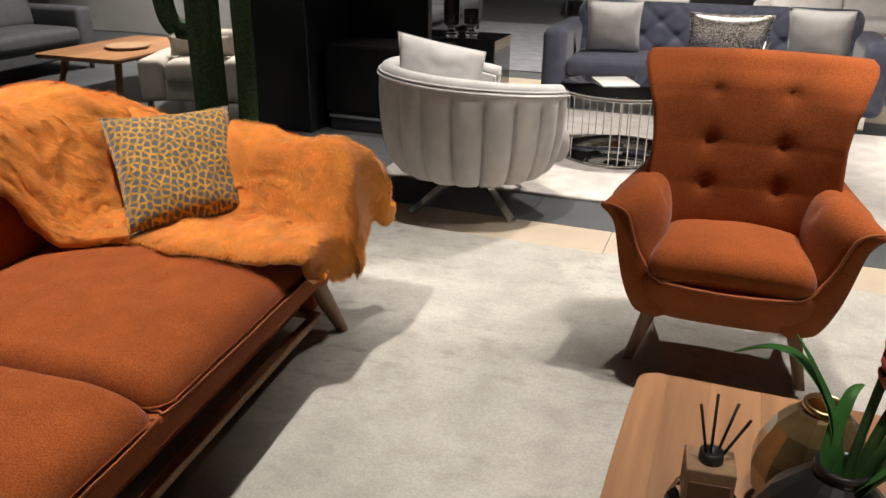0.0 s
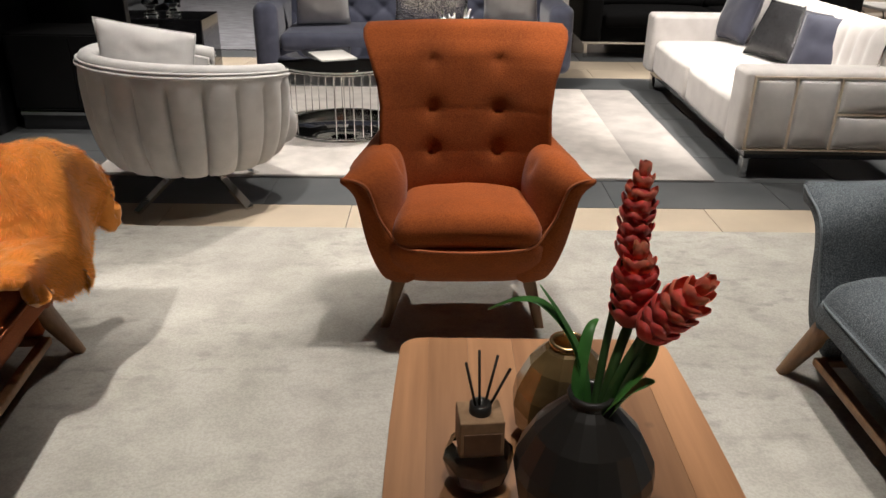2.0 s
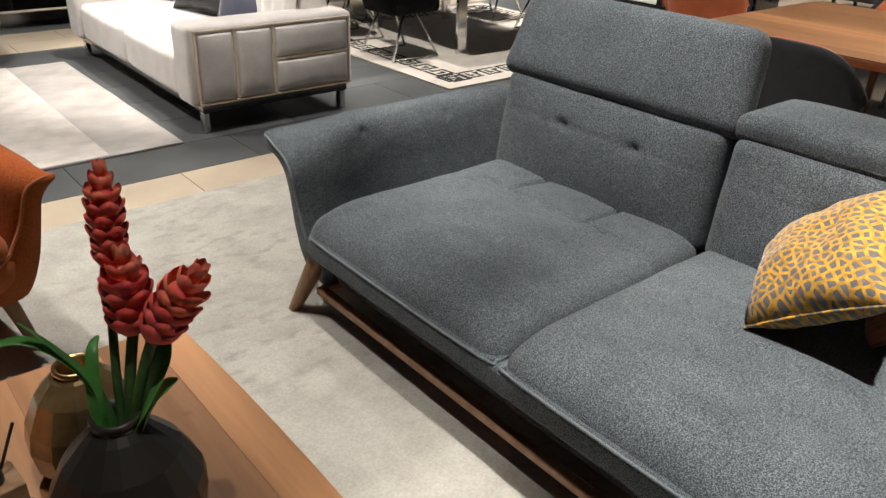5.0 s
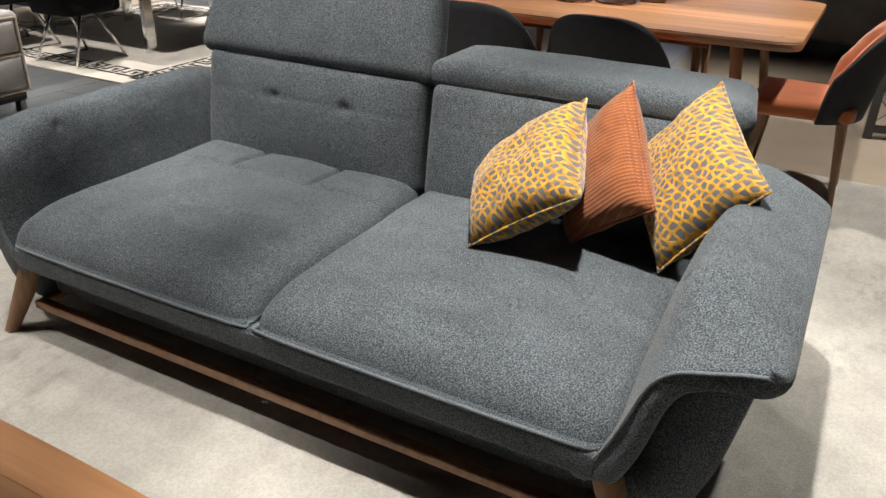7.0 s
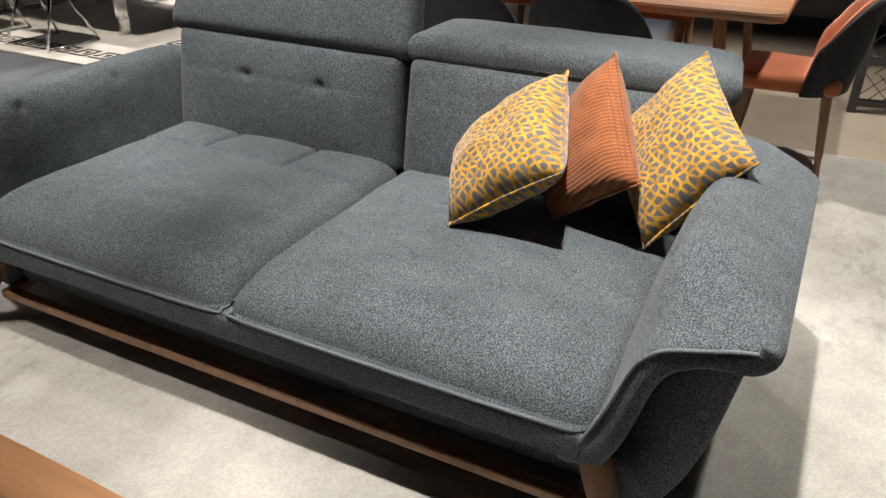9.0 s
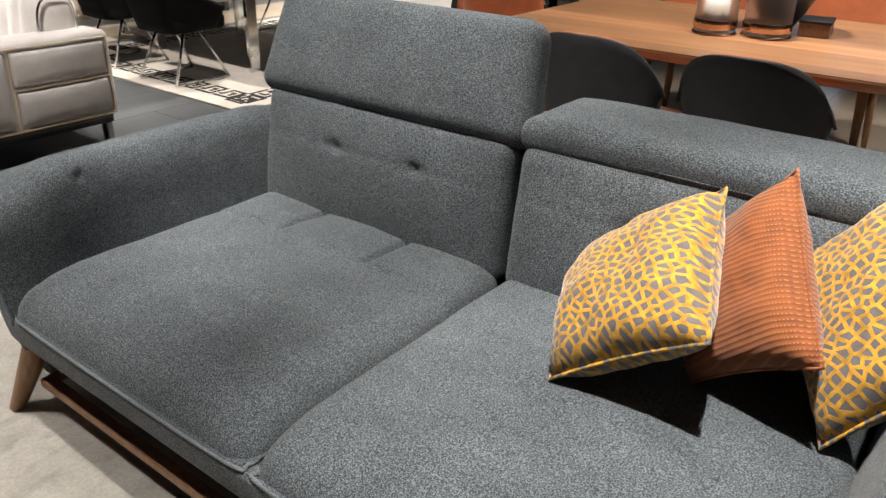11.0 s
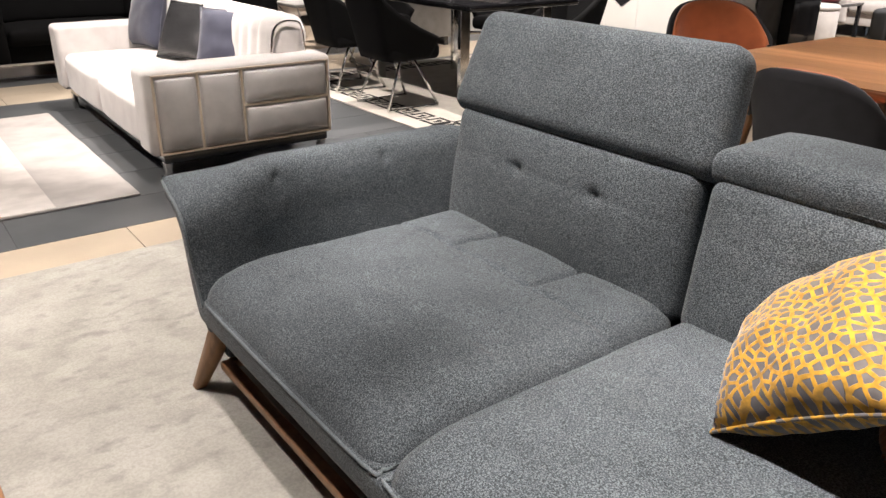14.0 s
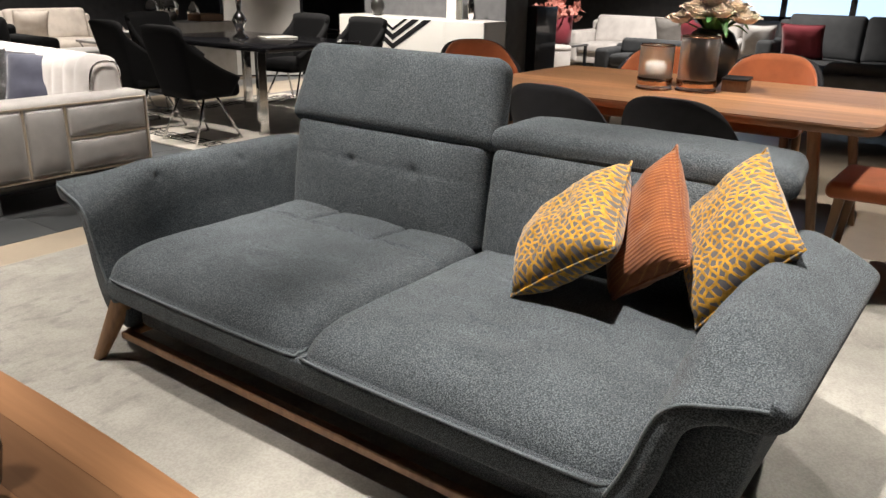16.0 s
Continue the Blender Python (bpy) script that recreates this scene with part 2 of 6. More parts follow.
def chenille(name, a, b_, fleck):
    """Ribbed chenille: brown ribs with rows of short yellow flecks."""
    m = mat(name, a, 0.9, color2=b_, scale=30, sheen=0.2)
    n, l = m.node_tree.nodes, m.node_tree.links
    b = n["Principled BSDF"]
    tc = n.new("ShaderNodeTexCoord")
    rib = n.new("ShaderNodeTexWave")
    rib.bands_direction = "X"
    rib.inputs["Scale"].default_value, rib.inputs["Distortion"].default_value = 30, 0.4
    dash = n.new("ShaderNodeTexWave")
    dash.bands_direction = "Y"
    dash.inputs["Scale"].default_value, dash.inputs["Distortion"].default_value = 60, 1.0
    l.new(tc.outputs["Object"], rib.inputs["Vector"])
    l.new(tc.outputs["Object"], dash.inputs["Vector"])
    gt = n.new("ShaderNodeMapRange")
    gt.inputs["From Min"].default_value, gt.inputs["From Max"].default_value = 0.84, 0.97
    l.new(rib.outputs["Fac"], gt.inputs["Value"])
    gd = n.new("ShaderNodeMapRange")
    gd.inputs["From Min"].default_value, gd.inputs["From Max"].default_value = 0.35, 0.6
    l.new(dash.outputs["Fac"], gd.inputs["Value"])
    mul = n.new("ShaderNodeMath")
    mul.operation = "MULTIPLY"
    l.new(gt.outputs[0], mul.inputs[0])
    l.new(gd.outputs[0], mul.inputs[1])
    old = b.inputs["Base Color"].links[0].from_socket
    mx = n.new("ShaderNodeMixRGB")
    l.new(mul.outputs[0], mx.inputs["Fac"])
    l.new(old, mx.inputs[1])
    mx.inputs[2].default_value = (*fleck, 1)
    l.new(mx.outputs[0], b.inputs["Base Color"])
    bp = n.new("ShaderNodeBump")
    bp.inputs["Strength"].default_value, bp.inputs["Distance"].default_value = 0.35, 0.003
    l.new(rib.outputs["Fac"], bp.inputs["Height"])
    l.new(bp.outputs[0], b.inputs["Normal"])
    return m


def boards(name, light, dark, rough):
    """Walnut boards: long grain, each board with its own tone."""
    m = mat(name, light, rough, color2=dark, scale=1.6, detail=8, stretch=(16, 0.9, 8), bump=0.05, bump_scale=40, lo=0.3, hi=0.7)
    n, l = m.node_tree.nodes, m.node_tree.links
    b = n["Principled BSDF"]
    info = n.new("ShaderNodeObjectInfo")
    old = b.inputs["Base Color"].links[0].from_socket
    hsv = n.new("ShaderNodeHueSaturation")
    mr = n.new("ShaderNodeMapRange")
    mr.inputs["To Min"].default_value, mr.inputs["To Max"].default_value = 0.7, 1.5
    l.new(info.outputs["Random"], mr.inputs["Value"])
    l.new(mr.outputs[0], hsv.inputs["Value"])
    l.new(old, hsv.inputs["Color"])
    l.new(hsv.outputs[0], b.inputs["Base Color"])
    mp = [x for x in n if x.type == "MAPPING"][0]
    add_ = n.new("ShaderNodeVectorMath")
    add_.operation = "MULTIPLY_ADD"
    sc = n.new("ShaderNodeCombineXYZ")
    for k in range(3):
        l.new(info.outputs["Random"], sc.inputs[k])
    tc = [x for x in n if x.type == "TEX_COORD"][0]
    l.new(sc.outputs[0], add_.inputs[0])
    add_.inputs[1].default_value = (37, 53, 11)
    l.new(tc.outputs["Object"], add_.inputs[2])
    l.new(add_.outputs[0], mp.inputs["Vector"])
    knot = n.new("ShaderNodeTexVoronoi")
    knot.inputs["Scale"].default_value = 3.2
    l.new(add_.outputs[0], knot.inputs["Vector"])
    kr = n.new("ShaderNodeMapRange")
    kr.inputs["From Min"].default_value, kr.inputs["From Max"].default_value = 0.025, 0.06
    kr.inputs["To Min"].default_value, kr.inputs["To Max"].default_value = 0.75, 0.0
    l.new(knot.outputs["Distance"], kr.inputs["Value"])
    kx = n.new("ShaderNodeMixRGB")
    l.new(kr.outputs[0], kx.inputs["Fac"])
    l.new(hsv.outputs[0], kx.inputs[1])
    kx.inputs[2].default_value = (0.06, 0.03, 0.016, 1)
    l.new(kx.outputs[0], b.inputs["Base Color"])
    return m


M["geo"] = geo_print("geometric_velvet", (0.55, 0.285, 0.02), (0.145, 0.133, 0.14), 51)
# same velvet print, its colours darkened for the dimmer light on the rust sofa
M["geo_dimmed"] = geo_print("dimmed_geometric_velvet", (0.42, 0.22, 0.022), (0.10, 0.097, 0.11), 44)
M["chenille"] = chenille("rust_chenille", (0.27, 0.082, 0.024), (0.19, 0.055, 0.017), (0.44, 0.18, 0.05))
M["grout"] = simple("grout", (0.06, 0.06, 0.06), 0.8)
M["ceiling"] = simple("ceiling_paint", (0.05, 0.05, 0.055), 0.9)
M["white_band"] = mat("silky_band", (0.72, 0.67, 0.63), 0.7, color2=(0.55, 0.51, 0.475), scale=8, detail=6, sheen=0.3, bump=0.2)
M["dark_rug"] = mat("dark_shaggy_rug", (0.2, 0.2, 0.22), 0.95, color2=(0.11, 0.11, 0.125), scale=6, detail=8, stretch=(1, 3, 1), bump=0.5, bump_scale=80)
M["walnut"] = boards("walnut_boards", (0.335, 0.172, 0.083), (0.21, 0.1, 0.046), 0.36)
M["walnut_edge"] = mat("walnut_edge", (0.29, 0.145, 0.072), 0.4, color2=(0.20, 0.095, 0.046), scale=3, stretch=(3, 3, 30))
M["black_glaze"] = mat("black_glaze", (0.02, 0.019, 0.018), 0.34, color2=(0.022, 0.02, 0.018), scale=6, bump=0.05)
M["bronze_glass"] = mat("smoky_gold_lustre", (0.30, 0.20, 0.085), 0.2, 0.55, color2=(0.10, 0.066, 0.03), scale=9, coat=0.4)
M["gold"] = mat("brushed_gold", (0.72, 0.50, 0.26), 0.25, 1.0, color2=(0.6, 0.4, 0.2), scale=20)
M["copper"] = mat("polished_copper", (0.60, 0.40, 0.28), 0.2, 1.0, color2=(0.5, 0.32, 0.22), scale=20)
M["dark_inside"] = simple("dark_inside", (0.008, 0.008, 0.008), 0.6)
M["petal"] = mat("waxy_petal", (0.80, 0.15, 0.135), 0.42, color2=(0.66, 0.085, 0.08), scale=22, detail=3, bump=0.1, spec=0.22)
M["petal_tip"] = mat("coral_petal", (0.85, 0.27, 0.17), 0.55, color2=(0.66, 0.12, 0.085), scale=30, detail=3, bump=0.1, spec=0.2)
for k in ("petal", "petal_tip"):
    M[k].node_tree.nodes["Principled BSDF"].inputs["Subsurface Weight"].default_value = 0.35
    M[k].node_tree.nodes["Principled BSDF"].inputs["Subsurface Scale"].default_value = 0.012
M["leaf"] = mat("green_leaf", (0.065, 0.22, 0.045), 0.45, color2=(0.04, 0.14, 0.028), scale=20, stretch=(1, 1, 1), bump=0.15)
M["stem"] = mat("green_stem", (0.05, 0.12, 0.03), 0.6, color2=(0.035, 0.08, 0.02), scale=30)
M["glass"] = glass("clear_glass", (0.95, 0.96, 0.96))
M["smoke_glass"] = glass("smoke_glass", (0.45, 0.44, 0.44), 0.08)
M["ribbed_glass"] = glass("warm_glass", (0.95, 0.93, 0.92), 0.3, 1.18)
M["dark_oil"] = simple("dark_oil", (0.03, 0.018, 0.012), 0.1)
M["kraft"] = mat("kraft_paper", (0.36, 0.22, 0.12), 0.8, scale=60, bump=0.1)
M["kraft_dark"] = mat("brown_label", (0.17, 0.088, 0.045), 0.7, scale=60)
M["reed"] = simple("black_reed", (0.02, 0.015, 0.012), 0.7)
M["mirror"] = mat("smoked_mirror", (0.55, 0.56, 0.55), 0.04, 1.0, color2=(0.50, 0.51, 0.50))
M["orange_velvet"] = mat("orange_velvet", (0.40, 0.105, 0.03), 0.8, color2=(0.31, 0.08, 0.022), scale=9, sheen=0.4, bump=0.15, bump_scale=300)
M["black_shell"] = mat("charcoal_fabric", (0.012, 0.012, 0.015), 0.85, color2=(0.009, 0.009, 0.011), scale=20, bump=0.2, bump_scale=300)
M["trim"] = mat("champagne_metal", (0.76, 0.66, 0.55), 0.3, 0.7, color2=(0.68, 0.58, 0.47), scale=20)
M["sequin"] = mat("silver_sequins", (0.85, 0.82, 0.78), 0.25, 0.9, color2=(0.15, 0.14, 0.13), scale=110, detail=1, bump=1.0, bump_scale=140, lo=0.45, hi=0.55)
M["black_sequin"] = mat("black_sequins", (0.006, 0.006, 0.007), 0.25, 0.0, color2=(0.03, 0.03, 0.032), scale=120, detail=1, bump=1.0, bump_scale=150, lo=0.6, hi=0.66)
M["grey_fabric"] = mat("grey_fabric", (0.27, 0.26, 0.25), 0.9, color2=(0.22, 0.21, 0.2), scale=8, bump=0.2, bump_scale=200)
M["beige_fabric"] = mat("beige_fabric", (0.46, 0.41, 0.36), 0.9, color2=(0.38, 0.34, 0.3), scale=8, bump=0.2, bump_scale=200)
M["dark_fabric"] = mat("charcoal_upholstery", (0.05, 0.053, 0.058), 0.8, color2=(0.037, 0.04, 0.044), scale=8, bump=0.2, bump_scale=200)
M["wine"] = mat("burgundy_velvet", (0.22, 0.02, 0.035), 0.8, scale=8, sheen=0.3)
M["white_lacquer"] = mat("white_lacquer", (0.80, 0.78, 0.74), 0.25, color2=(0.76, 0.74, 0.70), scale=2, coat=0.3)
M["black_lacquer"] = mat("black_lacquer", (0.012, 0.012, 0.014), 0.12, color2=(0.016, 0.016, 0.018), scale=3, coat=0.5)
M["black_panel"] = mat("black_panel", (0.010, 0.010, 0.011), 0.28, color2=(0.014, 0.014, 0.016), scale=3, spec=0.3)
M["rose"] = mat("cream_petal", (0.84, 0.76, 0.65), 0.6, color2=(0.76, 0.62, 0.50), scale=20)
M["pink"] = mat("pink_petal", (0.62, 0.26, 0.21), 0.6, color2=(0.45, 0.15, 0.12), scale=25)
M["wax"] = mat("candle_wax", (0.80, 0.76, 0.70), 0.5, scale=10)
M["cactus"] = mat("green_turf", (0.05, 0.095, 0.03), 0.9, color2=(0.022, 0.045, 0.015), scale=60, bump=1.0, bump_scale=150)
M["pale_wall"] = mat("pale_wall_paint", (0.5, 0.49, 0.47), 0.8, scale=2, bump=0.05)
M["key_black"] = mat("black_pile", (0.02, 0.02, 0.02), 0.95, bump=0.4, bump_scale=160)
M["cream_rug"] = mat("cream_pile", (0.60, 0.56, 0.50), 0.95, color2=(0.52, 0.48, 0.43), scale=8, detail=6, bump=0.3, bump_scale=160)
M["beige_floor"] = mat("polished_beige_floor", (0.34, 0.28, 0.215), 0.25, color2=(0.28, 0.23, 0.18), scale=2, detail=7)


def glow(name, color, strength):
    m = bpy.data.materials.new(name)
    m.use_nodes = True
    b = m.node_tree.nodes["Principled BSDF"]
    b.inputs["Base Color"].default_value = (*color, 1)
    b.inputs["Emission Color"].default_value, b.inputs["Emission Strength"].default_value = (*color, 1), strength
    return m


M["daylight"] = glow("daylight_pane", (0.55, 0.76, 1.0), 1.3)


# ---- mesh helpers ----
def part(name, bm, material, parent=None, label="", smooth=True):
    """Links a bmesh as one mesh object under a thing or a part."""
    bmesh.ops.recalc_face_normals(bm, faces=bm.faces)
    me = bpy.data.meshes.new(name)
    bm.to_mesh(me)
    bm.free()
    me.materials.append(material)
    if smooth:
        me.polygons.foreach_set("use_smooth", [True] * len(me.polygons))
    ob = new(name, me)
    if parent is not None:
        ob.parent = parent
    if label:
        ob["label"] = label
    return ob


def thing(name, m, label, category, group="", kind=""):
    """An Empty at a thing's base, which carries its parts."""
    ob = new(name)
    ob.matrix_basis = m
    ob.empty_display_size = 0.1
    return tagged(ob, label, category, group, kind)


def put(bm, m):
    bmesh.ops.transform(bm, matrix=m, verts=bm.verts)
    return bm


def add(bm, other):
    """Joins another bmesh into bm."""
    me = bpy.data.meshes.new("tmp")
    other.to_mesh(me)
    other.free()
    bm.from_mesh(me)
    bpy.data.meshes.remove(me)
    return bm


def rbox(size, r=0.02, n=(2, 2, 2), seg=3, f=None):
    """A box with rounded edges about the origin, n faces along each axis between its edges; f moves its points."""
    def stops(s, k):
        h = s / 2
        rr = min(r, h * 0.999)
        inner = [-(h - rr) + 2 * (h - rr) * i / k for i in range(k + 1)]
        edge = [rr * math.tan(math.pi / 4 * i / seg) for i in range(1, seg + 1)]
        return [-(h - rr) - e for e in reversed(edge)] + inner + [(h - rr) + e for e in edge]
    ax = [stops(s, k) for s, k in zip(size, n)]
    bm = bmesh.new()
    seen = {}

    def vert(p):
        key = tuple(round(c, 6) for c in p)
        if key not in seen:
            q = []
            for c, s in zip(p, size):
                rr = min(r, s / 2 * 0.999)
                q.append(max(-(s / 2 - rr), min(s / 2 - rr, c)))
            off = Vector([(c - d) / max(1e-9, min(r, s / 2 * 0.999)) for c, d, s in zip(p, q, size)])
            if off.length > 0:
                off.normalize()
            w = Vector([d + o * min(r, s / 2 * 0.999) for d, o, s in zip(q, off, size)])
            seen[key] = bm.verts.new(f(w) if f else w)
        return seen[key]
    for a in range(3):
        b, c = (a + 1) % 3, (a + 2) % 3
        for side in (0, -1):
            for i in range(len(ax[b]) - 1):
                for j in range(len(ax[c]) - 1):
                    vs = []
                    for di, dj in ((0, 0), (1, 0), (1, 1), (0, 1)):
                        p = [0, 0, 0]
                        p[a], p[b], p[c] = ax[a][side], ax[b][i + di], ax[c][j + dj]
                        vs.append(vert(p))
                    if len(set(vs)) == 4:
                        bm.faces.new(vs)
    return bm


def tube(points, r, n=8, closed=False, caps=True):
    """A tube along points; r is a radius or one for each point."""
    bm = bmesh.new()
    pts = [Vector(p) for p in points]
    rs = r if isinstance(r, (list, tuple)) else [r] * len(pts)
    rings, side = [], None
    for i, p in enumerate(pts):
        a = pts[i - 1] if i or closed else p
        b = pts[(i + 1) % len(pts)] if i + 1 < len(pts) or closed else p
        d = (b - a).normalized()
        if side is None:
            side = d.orthogonal().normalized()
        side = (side - d * side.dot(d)).normalized()
        up = d.cross(side)
        rings.append([bm.verts.new(p + (side * math.cos(t) + up * math.sin(t)) * rs[i]) for t in [2 * math.pi * k / n for k in range(n)]])
    for i in range(len(rings) if closed else len(rings) - 1):
        a, b = rings[i], rings[(i + 1) % len(rings)]
        for k in range(n):
            bm.faces.new((a[k], a[(k + 1) % n], b[(k + 1) % n], b[k]))
    if caps and not closed:
        bm.faces.new(rings[0])
        bm.faces.new(rings[-1])
    return bm


def loft(rings, caps=True, closed=True):
    """Skins rings of equal count of points."""
    bm = bmesh.new()
    vs = [[bm.verts.new(p) for p in ring] for ring in rings]
    n = len(vs[0])
    for a, b in zip(vs, vs[1:]):
        for k in range(n if closed else n - 1):
            bm.faces.new((a[k], a[(k + 1) % n], b[(k + 1) % n], b[k]))
    if caps and closed:
        bm.faces.new(vs[0])
        bm.faces.new(vs[-1])
    return bm


def lathe(profile, n=32, caps=False):
    """Turns a profile of (radius, height) about z."""
    return loft([[(r * math.cos(2 * math.pi * k / n), r * math.sin(2 * math.pi * k / n), z) for k in range(n)] for r, z in profile], caps)


def sheet(nu, nv, f):
    """A grid of points f(u, v) with u and v from 0 to 1."""
    bm = bmesh.new()
    vs = [[bm.verts.new(f(i / nu, j / nv)) for j in range(nv + 1)] for i in range(nu + 1)]
    for i in range(nu):
        for j in range(nv):
            bm.faces.new((vs[i][j], vs[i + 1][j], vs[i + 1][j + 1], vs[i][j + 1]))
    return bm


def thicken(bm, d):
    """Gives an open sheet thickness d."""
    bmesh.ops.recalc_face_normals(bm, faces=bm.faces)
    bm.normal_update()
    old = bm.verts[:]
    faces, rim = bm.faces[:], [e for e in bm.edges if len(e.link_faces) == 1]
    twin = {v: bm.verts.new(v.co - v.normal * d) for v in old}
    for f in faces:
        bm.faces.new([twin[v] for v in reversed(f.verts)])
    for e in rim:
        a, b = e.verts
        bm.faces.new((a, b, twin[b], twin[a]))
    return bm


def spline(points, k=6):
    """A smooth line through points."""
    pts = [Vector(p) for p in points]
    out = []
    for i in range(len(pts) - 1):
        p0, p1, p2, p3 = pts[max(i - 1, 0)], pts[i], pts[i + 1], pts[min(i + 2, len(pts) - 1)]
        for j in range(k):
            t = j / k
            out.append(0.5 * (2 * p1 + (p2 - p0) * t + (2 * p0 - 5 * p1 + 4 * p2 - p3) * t * t + (3 * p1 - p0 - 3 * p2 + p3) * t ** 3))
    return out + [pts[-1]]


def box(x0, x1, y0, y1, z0, z1, r=0.01, n=(1, 1, 1), seg=2):
    return put(rbox((x1 - x0, y1 - y0, z1 - z0), r, n, seg), Matrix.Translation(((x0 + x1) / 2, (y0 + y1) / 2, (z0 + z1) / 2)))

# ---- setting ----
def wall(name, x0, x1, y0, y1, z1=3.6):
    return tagged(part(name, box(x0, x1, y0, y1, 0, z1, 0.01), M["wall"], smooth=False), "dark grey painted showroom wall", "wall", kind="structure")


floor = tagged(part("floor", box(-9, 15, -4, 16, -0.12, -0.006, 0.004), M["grout"], smooth=False), "dark stone tile floor of a furniture showroom", "floor", kind="structure")
wall("wall_north", -9.2, 15.2, 16, 16.2)
wall("wall_south", -9.2, 15.2, -4.2, -4)
wall("wall_west", -9.2, -9, -4, 16)
wall("wall_east", 15, 15.2, -4, 16)
ceiling = tagged(part("ceiling", box(-9.2, 15.2, -4.2, 16.2, 3.6, 3.8, 0.01), M["ceiling"], smooth=False), "dark painted showroom ceiling", "ceiling", kind="structure")


def rug(name, x0, x1, y0, y1, material, label, m=None):
    def f(w):
        if abs(w.z) < 0.0061:
            w.z *= 1 + 0.25 * noise.noise(Vector((w.x * 3, w.y * 3, 1)))
        w.x += 0.004 * noise.noise(Vector((w.y * 4, w.x, 3)))
        w.y += 0.004 * noise.noise(Vector((w.x * 4, w.y, 7)))
        return w
    bm = put(rbox((x1 - x0, y1 - y0, 0.012), 0.004, (24, 24, 1), 2, f), Matrix.Translation(((x0 + x1) / 2, (y0 + y1) / 2, 0.0062)))
    return tagged(part(name, bm, material), label, "rug")


rug("area_rug", -2.3, 4.32, -2.6, 3.48, M["rug"], "large pale grey mottled rug under the seating group")
rug("area_rug", -1.75, 1.74, 4.21, 6.4, M["white_rug"], "silky silver white rug with a paler band")
tagged(part("band", put(rbox((3.08, 2.18, 0.004), 0.001, (4, 8, 1), 1), Matrix.Translation((-0.2, 5.305, 0.0145))), M["white_band"], bpy.data.objects["area_rug.001"], "shiny white woven band"))
rug("area_rug", -3.6, -1.0, 8.0, 12.0, M["dark_rug"], "dark grey shaggy rug under a far sofa")


# ---- upholstery ----
def gauss(d, s):
    return math.exp(-(d / s) ** 2)


def mix(a, b, t):
    t = max(0.0, min(1.0, t))
    return a + (b - a) * t


def taper_leg(top, foot, a, b):
    """A square wooden leg from a wide top to a narrow foot."""
    top, foot = Vector(top), Vector(foot)
    rings = []
    for t in (0, 0.04, 0.5, 0.96, 1):
        c = top.lerp(foot, t)
        s = mix(a, b, t) * (0.86 if t in (0, 1) else 1)
        k = s * 0.3
        rings.append([c + Vector(p) for p in ((-s, -s + k, 0), (-s + k, -s, 0), (s - k, -s, 0), (s, -s + k, 0), (s, s - k, 0), (s - k, s, 0), (-s + k, s, 0), (-s, s - k, 0))])
    return loft(rings)


ROLL_FRONT = [(0, .33), (.028, .392), (.052, .457), (.072, .52), (.092, .558), (.128, .588), (.19, .605), (.25, .617), (.295, .621)]
ROLL_MIDDLE = [(0, .32), (.022, .42), (.04, .52), (.055, .59), (.075, .643), (.11, .674), (.165, .674), (.235, .65), (.292, .622)]
ROLL_UNDER = [(.315, .603), (.312, .576), (.282, .557), (.215, .556), (.168, .54), (.137, .515), (.116, .47), (.1, .41), (.08, .34), (.058, .288), (.035, .262), (-.04, .262), (-.04, .31)]
PANEL = [(.275, .585), (.266, .55), (.254, .48), (.238, .39), (.215, .295), (.178, .20), (.128, .145), (.06, .13), (.012, .14), (.012, .285), (.045, .30), (.082, .40), (.112, .50), (.16, .568), (.23, .594)]


def recede(v):
    """How far the front edge of an arm falls back towards its tip."""
    return 0.02 * (max(0.0, v) / 0.3) ** 3


def corner(x, v):
    """Rounds the outer front corner of an arm in plan."""
    if v <= 0.2 or x >= 0.055:
        return v
    return 0.2 + (v - 0.2) * (0.8 + 0.2 * math.sqrt(max(0.0, 1 - (1 - x / 0.055) ** 2)))


